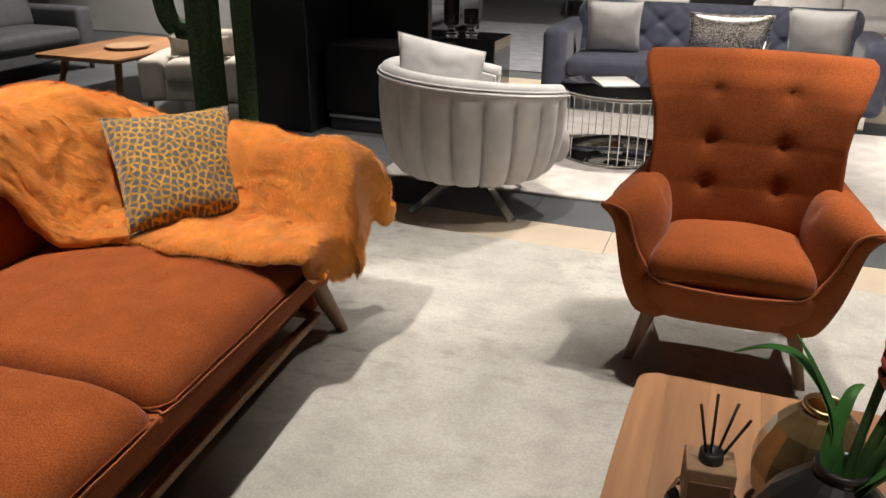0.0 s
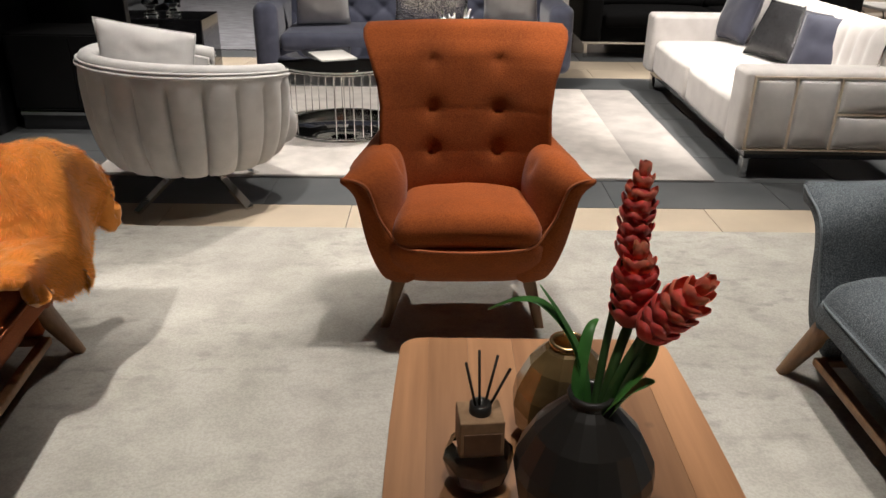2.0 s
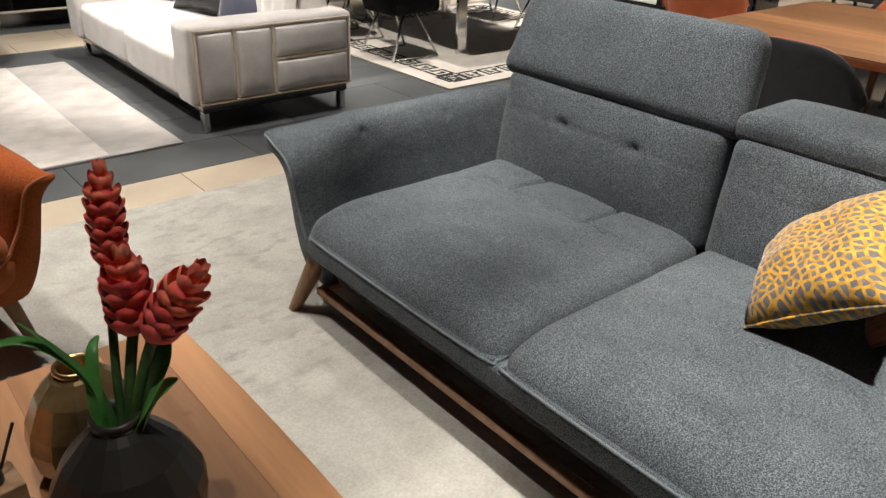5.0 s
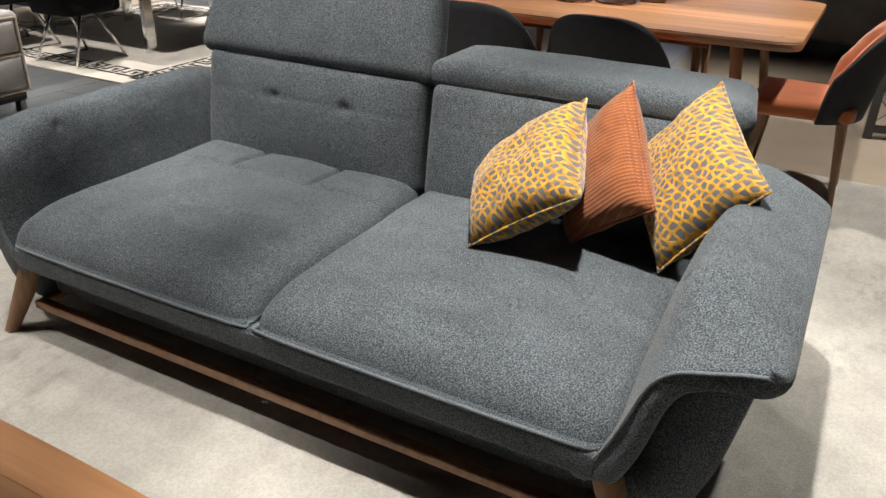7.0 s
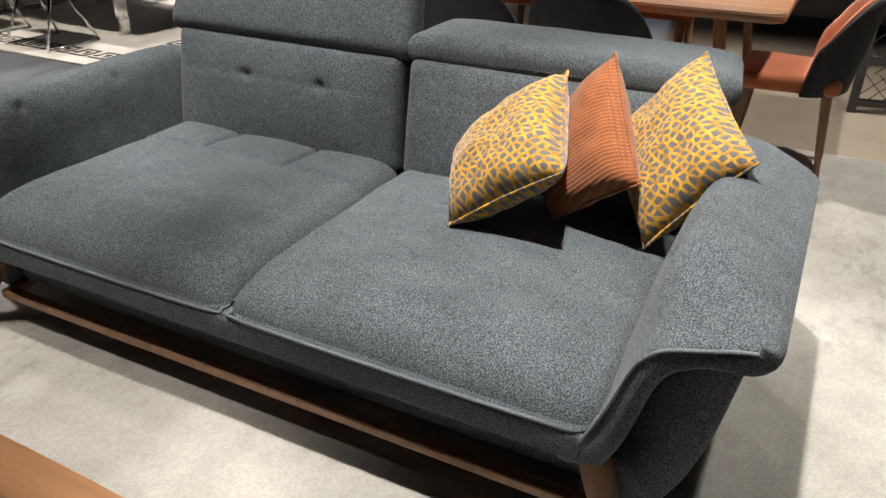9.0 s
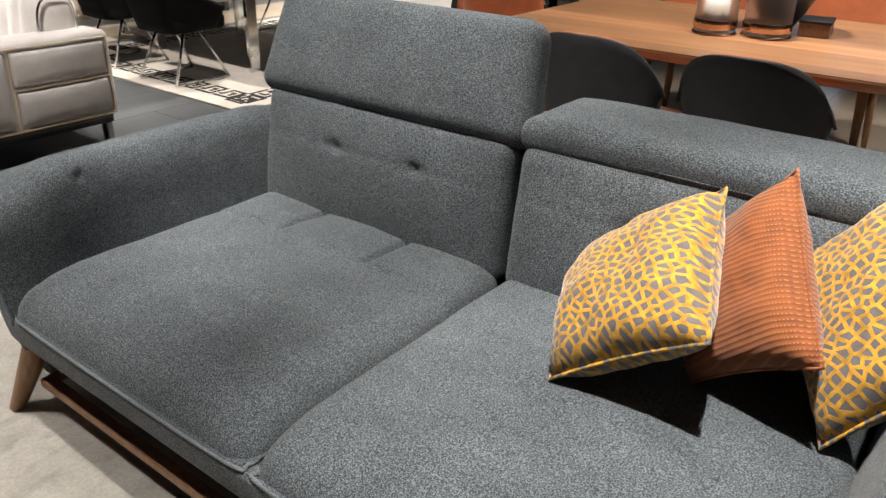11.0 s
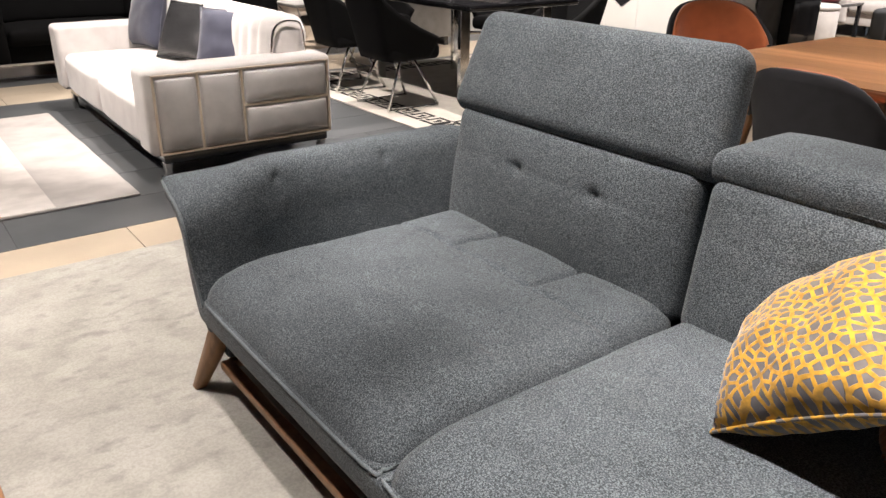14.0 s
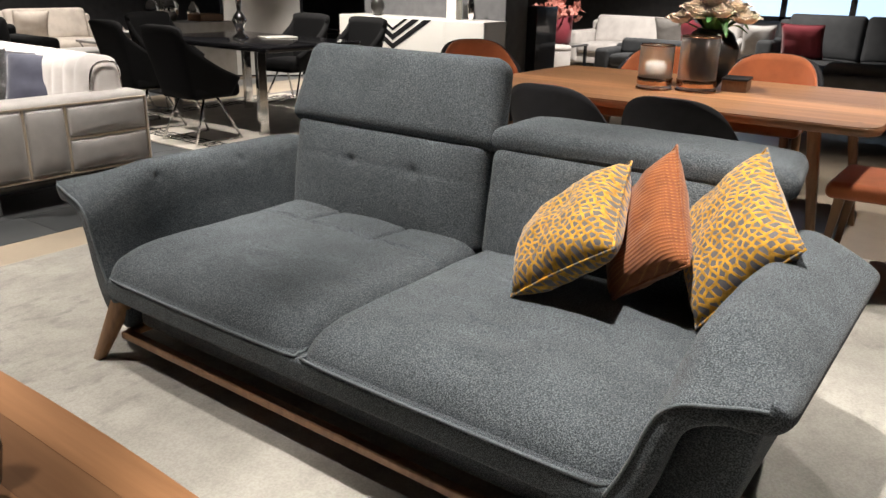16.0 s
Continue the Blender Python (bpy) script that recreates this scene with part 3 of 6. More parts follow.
def sofa_arm(side, buttons):
    """The padded roll of a wing arm: a thick sheet that rises from the seat and turns outwards, rounded at its rear corner."""
    xs = [0.0, 0.004, 0.012, 0.022, 0.035, 0.055, 0.08, 0.11, 0.15, 0.2] + [0.21 + 0.01 * i for i in range(70)] + [0.91 + 0.0125 * i for i in range(13)]
    fine = spline([(0, a, b) for a, b in ROLL_FRONT + ROLL_UNDER], 5)
    back = spline([(0, a, b) for a, b in ROLL_MIDDLE + ROLL_UNDER], 5)
    rings = []
    for x in xs:
        t = max(0.0, min(1.0, x / 0.3))
        t = t * t * (3 - 2 * t)
        e = max(0.0, (x - 0.9) / 0.17)
        tuck = math.sqrt(max(0.02, 1 - e * e))
        nose = {0.0: 0.012, 0.004: 0.006, 0.012: 0.002}.get(x, 0.0)
        ring = []
        for k, (p, q) in enumerate(zip(fine, back)):
            v, z = mix(p.y, q.y, t), mix(p.z, q.z, t)
            v = corner(x, v)
            if v > 0.06:
                v = 0.06 + (v - 0.06) * tuck
                z -= 0.035 * e * e
            d = 0
            if k < 41:
                for bx in buttons if v < 0.13 else ():
                    d += 0.011 * gauss(x - bx, 0.013) * gauss(z - 0.632, 0.013) + 0.003 * gauss(x - bx, 0.04) * gauss(z - 0.61, 0.045)
                d += 0.004 * noise.noise(Vector((x * 5, z * 9, side))) + 0.0015 * noise.noise(Vector((x * 17, z * 21, side)))
                z -= nose
            elif v > 0.0:
                z += nose
                v -= nose * 0.5
            v += d
            z -= d * 0.4
            ring.append((x + recede(v) * max(0.0, 1 - x / 0.3), side * (0.905 + v), z))
        rings.append(ring)
    return loft(rings)


def arm_panel(side):
    """The upholstered outer panel under a roll, set back from its front edge."""
    line = spline([(0, a, b) for a, b in PANEL], 4)
    rings = []
    for x, k in ((.055, .94), (.06, .98), (.075, 1), (.3, 1), (.6, 1), (.85, 1), (.95, .93), (1.02, .78), (1.05, .6)):
        rings.append([(x + 0.05 * max(0, p.y) * (1 if x < .1 else 0), side * (0.905 + (p.y * k if p.y > 0 else p.y)), 0.36 + (p.z - 0.36) * (k if x < .1 else 1)) for p in line])
    return loft(rings)


def piping(points, material, parent, r=0.0045):
    return part("piping", tube(spline(points, 5), r, 7), material, parent, "raised edge piping")


def wing_sofa(name, m, fabric, pipe, label, seam, raised, channels):
    """A two-seat sofa with wing arms, adjustable headrests and a wooden plinth rail. It faces -x and its length lies along y."""
    s = thing(name, m, label, "sofa", "wing sofas")
    part("base", put(rbox((0.87, 1.84, 0.195), 0.03, (4, 8, 1), 3), Matrix.Translation((0.538, 0, 0.2195))), fabric, s)
    part("front_border", put(rbox((0.09, 1.83, 0.076), 0.016, (1, 8, 1), 4), Matrix.Translation((0.042, 0, 0.3))), fabric, s)
    for y0, y1 in ((-0.905, seam - 0.004), (seam + 0.004, 0.905)):
        # the outer end is tucked under the arm
        c0, c1 = (y0 - 0.03 if y0 < -0.5 else y0), (y1 + 0.03 if y1 > 0.5 else y1)
        ly, cy = c1 - c0, (c0 + c1) / 2
        chan = channels and y1 > 0.5

        def f(w, ly=ly, cy=cy, chan=chan):
            u, v = w.x / 0.45, w.y / (ly / 2)
            if w.z > 0:
                w.z += 0.022 * (1 - u * u) * (1 - v ** 4) - 0.03 * max(0, -u - 0.55) ** 1.5 * 2
                X, Y = w.x + 0.45, w.y + cy
                w.z -= 0.032 * max(0, (0.16 - X) / 0.16) ** 2
                w.z -= 0.006 * gauss(X - 0.27, 0.035) * gauss(w.y, 0.06)
                w.z += 0.004 * noise.noise(Vector((X * 5, Y * 5, 2))) + 0.002 * noise.noise(Vector((X * 14, Y * 14, 8)))
                for bx, by in ((0.3, -0.42), (0.34, 0.5), (0.36, 0.12), (0.62, -0.3)):
                    w.z -= 0.006 * gauss(X - bx, 0.012) * gauss(Y - by, 0.045) - 0.003 * gauss(X - bx + 0.02, 0.03) * gauss(Y - by, 0.06)
                if chan:
                    w.z -= 0.003 * gauss(X - 0.62, 0.03) + 0.009 * gauss(X - 0.645, 0.008)
                    for gy in (0.30, 0.63):
                        if X > 0.65:
                            w.z -= 0.026 * gauss(Y - gy, 0.009) * min(1, (X - 0.65) / 0.03)
                    if X > 0.6:
                        w.z += 0.007 * min(1, (X - 0.6) / 0.06) * abs(math.sin((Y - 0.0) / 0.315 * math.pi))
            return w
        part("seat_cushion", put(rbox((0.90, ly, 0.135), 0.06, (96 if chan else 60, 110 if chan else 70, 1), 5, f), Matrix.Translation((0.45, cy, 0.363))), fabric, s)
        piping([(0.06, y0 + 0.006, 0.345), (0.02, y0 + 0.012, 0.342), (0.0, y0 + 0.05, 0.340), (-0.003, cy, 0.338), (0.0, y1 - 0.05, 0.340), (0.02, y1 - 0.012, 0.342), (0.06, y1 - 0.006, 0.345)], pipe, s)
    for side in (-1, 1):
        arm = part("arm", sofa_arm(side, (0.278, 0.642)), fabric, s)
        part("side_panel", arm_panel(side), fabric, arm)
        piping([(recede(corner(0, v)) - 0.002, side * (0.905 + corner(0, v)), z - 0.008) for v, z in ROLL_FRONT], pipe, arm, 0.004)
    # backs: a lower cushion each, and a headrest that stands raised or lies folded
    for y0, y1, up in ((-0.95, seam - 0.006, raised[0]), (seam + 0.006, 0.935, raised[1])):
        ly, cy = y1 - y0, (y0 + y1) / 2

        def f(w, ly=ly):
            v = w.y / (ly / 2)
            if w.x < 0:
                w.x -= 0.025 * (1 - v ** 4) * (1 - (w.z / 0.19) ** 2)
                for by in (-0.17, 0.14):
                    w.x += 0.02 * gauss(w.y - by, 0.02) * gauss(w.z - 0.06, 0.018) + 0.005 * gauss(w.y - by, 0.07) * gauss(w.z - 0.06, 0.05)
                w.x += 0.0022 * gauss(w.z - 0.06, 0.008)
                w.x += 0.003 * noise.noise(Vector((w.y * 6, w.z * 6, 5)))
            return w
        part("back_cushion", put(rbox((0.17, ly, 0.40), 0.045, (2, 44, 30), 4, f), pose(0.955, cy, 0.57, 0, 9, 0)), fabric, s)

        def g(w, ly=ly, up=up):
            v = w.y / (ly / 2)
            h = 1 - v ** 6
            if w.x < 0:
                w.x -= 0.016 * h * (1 - (w.z / 0.17) ** 2)
            w.y -= 0.02 * (w.z / 0.15) * v
            w.x += 0.002 * noise.noise(Vector((w.y * 7, w.z * 7, 9)))
            return w
        if up:
            hm = pose(0.998, cy + 0.005, 0.897, 0, 20, 0)
            hd = part("headrest", put(rbox((0.12, ly + 0.03, 0.323), 0.05, (1, 30, 10), 5, g), hm), fabric, s, "raised upholstered headrest")
        else:
            hm = pose(1.045, cy - 0.01, 0.800, 0, 86, 0)
            hd = part("headrest", put(rbox((0.088, ly + 0.03, 0.27), 0.040, (1, 30, 10), 5, g), hm), fabric, s, "headrest folded forward")
            part("seam", tube([(0.915, y0 + 0.03, 0.785), (0.911, cy, 0.782), (0.915, y1 - 0.03, 0.785)], 0.002, 6), fabric, hd)
    part("back_panel", put(rbox((0.09, 1.86, 0.52), 0.035, (1, 6, 4), 3), pose(1.075, 0, 0.43, 0, 7, 0)), fabric, s)
    # plinth rail and legs
    part("rail", box(0.035, 0.07, -0.93, 0.93, 0.098, 0.126, 0.006), M["leg"], s, "walnut plinth rail")
    part("rail", box(1.0, 1.035, -0.93, 0.93, 0.098, 0.126, 0.006), M["leg"], s, "walnut plinth rail")
    for y in (-0.92, 0.92):
        part("rail", box(0.06, 1.01, y - 0.016, y + 0.016, 0.1, 0.126, 0.006), M["leg"], s, "walnut plinth rail")
    for x, dx in ((0.05, -0.06), (1.02, 0.05)):
        for y in (-1, 1):
            part("leg", taper_leg((x - dx * 0.3, y * 0.922, 0.262), (x + dx, y * 1.02, 0.0), 0.036, 0.017), M["leg"], s, "tapered walnut leg")
    return s


teal_sofa = wing_sofa("wing_sofa", pose(1.352, 1.28, 0), M["teal"], M["teal_pipe"], "blue-grey fabric two-seat sofa with one headrest raised", -0.003, (False, True), True)
rust_sofa = wing_sofa("wing_sofa", pose(-.948, 1.369, 0, 0, 0, 185), M["rust"], M["rust_pipe"], "rust orange fabric sofa half covered by a throw", 0.05, (False, False), False)


def wing_armchair(m):
    s = thing("armchair", m, "rust orange wing-back armchair with buttoned back", "armchair")
    F = M["rust"]
    zs = [0.30 + 0.0125 * i for i in range(59)]

    def half(z):
        pts = ((0.30, 0.25), (0.42, 0.27), (0.55, 0.295), (0.66, 0.300), (0.78, 0.296), (0.86, 0.305), (0.94, 0.33), (1.0, 0.352), (1.08, 0.356))
        for (a, wa), (b, wb) in zip(pts, pts[1:]):
            if z <= b:
                return mix(wa, wb, (z - a) / (b - a))
        return pts[-1][1]

    def lean(z):
        return 0.0 + 0.19 * max(0, z - 0.5) ** 1.25

    rings = []
    nx = 40
    for z in zs:
        w, y0, ring = half(z), lean(z), []
        roll = max(0.0, (z - 0.93) / 0.1)
        for k in range(nx + 1):
            x = -w + 2 * w * k / nx
            u = x / w
            y = y0 - 0.065 * abs(u) ** 2.6 * (1 if z < 0.9 else 1 - 0.55 * min(1, (z - 0.9) / 0.12))
            y += 0.055 * roll ** 2
            for bx in (-0.116, 0.116):
                for bz in (0.62, 0.765, 0.93):
                    y += 0.009 * gauss(x - bx, 0.015) * gauss(z - bz, 0.02) + 0.006 * gauss(x - bx, 0.045) * gauss(z - bz, 0.045)
            for bz in (0.62, 0.765, 0.93):
                y += 0.0015 * gauss(z - bz, 0.007)
            y -= 0.012 * (1 - u * u)
            y += 0.003 * noise.noise(Vector((x * 7, z * 7, 3)))
            ring.append((x, y, z + 0.012 * (1 - u * u) * (1 if z > 1.0 else 0)))
        thick = 0.12 - 0.055 * max(0, min(1, (z - 0.9) / 0.16))
        for k in range(nx, -1, -1):
            x = -w + 2 * w * k / nx
            u = x / w
            edge = math.sqrt(max(0, 1 - min(1, abs(u)) ** 6))
            ring.append((x, y0 + 0.05 * roll ** 2 - 0.05 * abs(u) ** 3 + 0.012 + thick * (0.25 + 0.75 * edge), z))
        rings.append(ring)
    top = [tuple(Vector(p) * 1.0 + Vector((-p[0] * 0.02, 0.012, 0.013))) for p in rings[-1]]
    c = sum((Vector(p) for p in top), Vector()) / len(top)
    rings.append([tuple(Vector(p).lerp(Vector((p[0] * 0.97, c.y, p[2] + 0.004)), 0.55)) for p in top])
    part("backrest", loft(rings), F, s)
    # arms
    front = [(.225, .385), (.262, .42), (.294, .47), (.315, .53), (.334, .572), (.372, .594), (.412, .602), (.418, .590), (.392, .567), (.372, .535), (.36, .48), (.347, .41), (.33, .34), (.30, .265), (.262, .226), (.18, .228), (.18, .36)]
    mid = [(.212, .42), (.204, .50), (.212, .565), (.232, .618), (.27, .648), (.325, .645), (.378, .615), (.390, .595), (.382, .57), (.37, .53), (.358, .48), (.343, .41), (.326, .34), (.296, .265), (.255, .226), (.18, .228), (.18, .36)]
    rear = [(.20, .45), (.20, .52), (.206, .58), (.22, .64), (.25, .68), (.285, .682), (.315, .655), (.325, .625), (.326, .59), (.325, .54), (.32, .48), (.308, .41), (.294, .34), (.268, .27), (.232, .232), (.18, .228), (.18, .36)]
    for side in (-1, 1):
        rings = []
        for i in range(25):
            t = i / 24
            y = mix(-0.255, 0.11, t)
            ring = []
            for a, b, d in zip(*(spline([(0, p, q) for p, q in prof], 3) for prof in (front, mid, rear))):
                e = t * 2
                p = a.lerp(b, 1 - (1 - e) ** 2.2) if e <= 1 else b.lerp(d, e - 1)
                dim = 0.01 * gauss(y + 0.1, 0.02) * gauss(p.z - 0.6, 0.025)
                ring.append((side * (p.y + dim), y + 0.05 * (0.6 - p.z) * (1 - t), p.z - dim))
            rings.append(ring)
        part("arm", loft(rings), F, s)
    half_line = [(.418, -.246, .600), (.372, -.254, .596), (.334, -.256, .574), (.315, -.258, .53), (.294, -.262, .47), (.262, -.272, .42), (.232, -.292, .389), (.17, -.316, .376)]
    line = [(-a, b, c) for a, b, c in half_line] + [(0, -.326, .371)] + half_line[::-1]
    piping(line, M["rust_pipe"], s, 0.0055)
    # body under the seat
    rings = []
    for z, hw, yf, yb in ((.205, .245, -.20, .12), (.215, .275, -.225, .15), (.245, .292, -.245, .165), (.30, .298, -.288, .17), (.355, .288, -.314, .17), (.375, .262, -.314, .16)):
        ring = []
        for k in range(48):
            a = 2 * math.pi * k / 48
            ca, sa = math.cos(a), math.sin(a)
            cx, cy = math.copysign(abs(ca) ** 0.55, ca), math.copysign(abs(sa) ** 0.55, sa)
            ring.append((hw * cx, (yf + yb) / 2 + (yb - yf) / 2 * cy, z))
        rings.append(ring)
    part("seat_frame", loft(rings), F, s)

    def f(w):
        u, v = w.x / 0.25, w.y / 0.21
        if w.z > 0:
            w.z += 0.03 * (1 - u * u) * (1 - 0.6 * v * v) - 0.02 * max(0, -v - 0.4)
            w.z -= 0.007 * gauss(w.x + 0.06, 0.04) * gauss(w.y - 0.1, 0.015)
        w.x *= 1 - 0.09 * v
        return w
    part("seat_cushion", put(rbox((0.47, 0.42, 0.12), 0.055, (16, 14, 1), 5, f), Matrix.Translation((0, -0.1, 0.42))), F, s)
    for x, y, dx, dy in ((-.22, -.15, -.07, -.03), (.22, -.15, .06, -.04), (-.2, .12, -.06, .09), (.2, .12, .06, .09)):
        part("leg", taper_leg((x, y, 0.24), (x + dx, y + dy, 0), 0.027, 0.016), M["leg"], s, "tapered dark wooden leg")
    return s


wing_armchair(pose(0.282, 2.76, 0, 0, 0, 1.5))


def pillow(name, corners, material, label, thick=0.075, parent=None, n=22, seed=1, flap=0.0, pinch=0.07, category="cushion", group=""):
    """A loose cushion between four corners, taken round its edge."""
    a, b, c, d = (Vector(p) for p in corners)
    mid = (a + b + c + d) / 4
    ex, ey = ((b + c) - (a + d)).normalized(), ((c + d) - (a + b)).normalized()
    nz = ex.cross(ey).normalized()
    ey = nz.cross(ex)
    frame_m = Matrix((ex, ey, nz)).transposed().to_4x4()
    frame_m.translation = mid
    inv = frame_m.inverted()
    la, lb, lc, ld = (inv @ p for p in (a, b, c, d))
    bm = bmesh.new()
    rows = {}
    for sgn in (1, -1):
        for i in range(n + 1):
            for j in range(n + 1):
                u, v = i / n, j / n
                border = i in (0, n) or j in (0, n)
                if border and sgn < 0:
                    rows[-1, i, j] = rows[1, i, j]
                    continue
                p = (la * (1 - u) + lb * u) * (1 - v) + (ld * (1 - u) + lc * u) * v
                s, t = 2 * u - 1, 2 * v - 1
                k = 1 - pinch * ((1 - s * s) * abs(t) ** 3 + (1 - t * t) * abs(s) ** 3)
                p = Vector((p.x * k, p.y * k, p.z))
                h = ((1 - abs(s) ** 3) * (1 - abs(t) ** 3)) ** 0.46
                wr = noise.noise(Vector((s * 2.3, t * 2.3, seed * 7.1 + sgn))) * 0.16 + noise.noise(Vector((s * 5, t * 5, seed * 3.3 + sgn))) * 0.07
                p.z += sgn * thick * h * (1 + wr)
                rows[sgn, i, j] = bm.verts.new(p)
    for sgn in (1, -1):
        for i in range(n):
            for j in range(n):
                vs = [rows[sgn, i, j], rows[sgn, i + 1, j], rows[sgn, i + 1, j + 1], rows[sgn, i, j + 1]]
                bm.faces.new(vs if sgn > 0 else vs[::-1])
    loop = [rows[1, i, 0].co.copy() for i in range(n)] + [rows[1, n, j].co.copy() for j in range(n)] + [rows[1, i, n].co.copy() for i in range(n, 0, -1)] + [rows[1, 0, j].co.copy() for j in range(n, 0, -1)]
    ob = part(name, bm, material, parent)
    ob.matrix_basis = frame_m
    tagged(ob, label, category, group)
    part("edge_seam", tube(loop, 0.004, 6, closed=True), material, ob)
    return ob


pillow("cushion", ((1.834, .905, .462), (2.16, 1.02, .565), (2.158, .723, .824), (1.822, .607, .675)), M["geo"], "mustard and grey geometric velvet cushion lying on its side", 0.088, seed=1, group="sofa cushions")
pillow("cushion", ((2.03, .69, .44), (2.285, .80, .62), (2.19, .608, .882), (1.925, .445, .64)), M["chenille"], "rust brown chenille cushion with yellow flecks", 0.07, seed=2, group="sofa cushions")
pillow("cushion", ((1.968, .42, .455), (2.294, .60, .61), (2.317, .4, .882), (1.991, .199, .719)), M["geo"], "mustard and grey geometric velvet cushion against an arm", 0.085, seed=3, group="sofa cushions")


# ---- coffee table and what stands on it ----
def slab(outline, z0, z1, r=0.006):
    """A flat board with eased edges from a closed outline."""
    c = sum((Vector((x, y, 0)) for x, y in outline), Vector()) / len(outline)
    def ring(k, z):
        out = []
        for x, y in outline:
            d = Vector((x - c.x, y - c.y, 0))
            d -= d.normalized() * k
            out.append((c.x + d.x, c.y + d.y, z))
        return out
    return loft([ring(r, z0), ring(0, z0 + r), ring(0, z1 - r), ring(r * 0.4, z1 - r * 0.3), ring(r * 1.3, z1)])


def rounded(x0, x1, y0, y1, r, bow=0.0, k=8):
    """The outline of a rectangle with round corners, whose long sides may bow outwards."""
    pts = []
    for cx, cy, a in ((x1 - r, y1 - r, 0), (x0 + r, y1 - r, 90), (x0 + r, y0 + r, 180), (x1 - r, y0 + r, 270)):
        for i in range(k + 1):
            t = radians(a + 90 * i / k)
            pts.append((cx + r * math.cos(t), cy + r * math.sin(t)))
    out = []
    for i, p in enumerate(pts):
        q = pts[(i + 1) % len(pts)]
        for j in range(6 if math.dist(p, q) > 0.2 else 1):
            t = j / 6
            x, y = p[0] + (q[0] - p[0]) * t, p[1] + (q[1] - p[1]) * t
            f = 1 - ((y - (y0 + y1) / 2) / ((y1 - y0) / 2)) ** 2
            out.append((x + bow * f * (1 if x > (x0 + x1) / 2 else -1), y))
    return out


def plank_table(name, x0, x1, y0, y1, z, label, legs, group="", thick=0.035, bow=0.012, r=0.05, planks=7, m=None, cat="coffee table", seed=4):
    """A table with a top of glued boards: each board is a part of its own."""
    rnd = random.Random(seed)
    t = thing(name, m or Matrix.Translation(((x0 + x1) / 2, (y0 + y1) / 2, 0)), label, cat, group)
    cx, cy = (x0 + x1) / 2, (y0 + y1) / 2
    outline = [(x - cx, y - cy) for x, y in rounded(x0, x1, y0, y1, r, bow)]
    top = part("tabletop", slab(outline, z - thick, z - 0.003), M["walnut_edge"], t)
    # boards, cut to the outline
    cuts = [-(x1 - x0) / 2 - bow - 0.01]
    w = (x1 - x0 + 2 * bow + 0.02) / planks
    for i in range(1, planks):
        cuts.append(cuts[0] + w * i + rnd.uniform(-0.18, 0.18) * w)
    cuts.append(-cuts[0])
    for a, b in zip(cuts, cuts[1:]):
        bm = bmesh.new()
        vs = [bm.verts.new((x * 0.996, y * 0.997, 0)) for x, y in outline]
        bm.faces.new(vs)
        for co, no in ((a + 0.0004, -1), (b - 0.0004, 1)):
            bmesh.ops.bisect_plane(bm, geom=bm.verts[:] + bm.edges[:] + bm.faces[:], plane_co=(co, 0, 0), plane_no=(no, 0, 0), clear_outer=True)
        if not bm.faces:
            bm.free()
            continue
        ex = bmesh.ops.extrude_face_region(bm, geom=bm.faces[:])
        bmesh.ops.translate(bm, vec=(0, 0, 0.004), verts=[v for v in ex["geom"] if isinstance(v, bmesh.types.BMVert)])
        put(bm, Matrix.Translation((0, 0, z - 0.004)))
        part("board", bm, M["walnut"], top, smooth=False)
    for lx, ly, fx, fy in legs:
        part("leg", taper_leg((lx - cx, ly - cy, z - thick), (fx - cx, fy - cy, 0), 0.028, 0.016), M["leg"], t)
    return t


plank_table("coffee_table", 0.10, 0.765, 0.835, 1.82, 0.42, "walnut coffee table with rounded corners and visible boards",
            [(.2, .95, .15, .9), (.66, .95, .71, .9), (.2, 1.7, .15, 1.76), (.66, 1.7, .71, 1.76)])


def faceted(profile, n, twist=0.0):
    """A vase with flat vertical facets."""
    rings = []
    for i, (r, z) in enumerate(profile):
        rings.append([(r * math.cos(2 * math.pi * (k + twist * (i % 2)) / n), r * math.sin(2 * math.pi * (k + twist * (i % 2)) / n), z) for k in range(n)])
    return loft(rings, caps=False)


def vase(name, x, y, z, profile, n, material, label, rim_m):
    v = thing(name, pose(x, y, z, 0, 0, 11), label, "vase")
    bm = faceted(profile, n)
    bm.verts.ensure_lookup_table()
    bm.faces.new(bm.verts[:n])
    part("body", bm, material, v, smooth=False)
    r, h = profile[-1]
    part("rim", put(lathe([(r + .001, -.012), (r + .005, -.004), (r + .004, .002), (r - .002, .003), (r - .006, -.004), (r - .007, -.05)], 28), Matrix.Translation((0, 0, h))), rim_m, v)
    part("inside", put(lathe([(r - .004, 0), (r * 1.3, -.05), (r * 1.4, -.1), (0.001, -.12)], 20), Matrix.Translation((0, 0, h - .02))), M["dark_inside"], v)
    return v


vase("vase", .446, 1.19, .42, [(.085, 0), (.112, .06), (.122, .125), (.118, .15), (.09, .205), (.05, .25), (.037, .262), (.035, .278)], 18, M["black_glaze"], "black faceted ceramic vase holding red flowers", M["black_glaze"])
vase("vase", .449, 1.435, .42, [(.07, 0), (.098, .04), (.106, .09), (.1, .125), (.075, .18), (.045, .212), (.034, .218), (.033, .228)], 12, M["bronze_glass"], "smoky gold faceted glass vase with a gold rim", M["gold"])


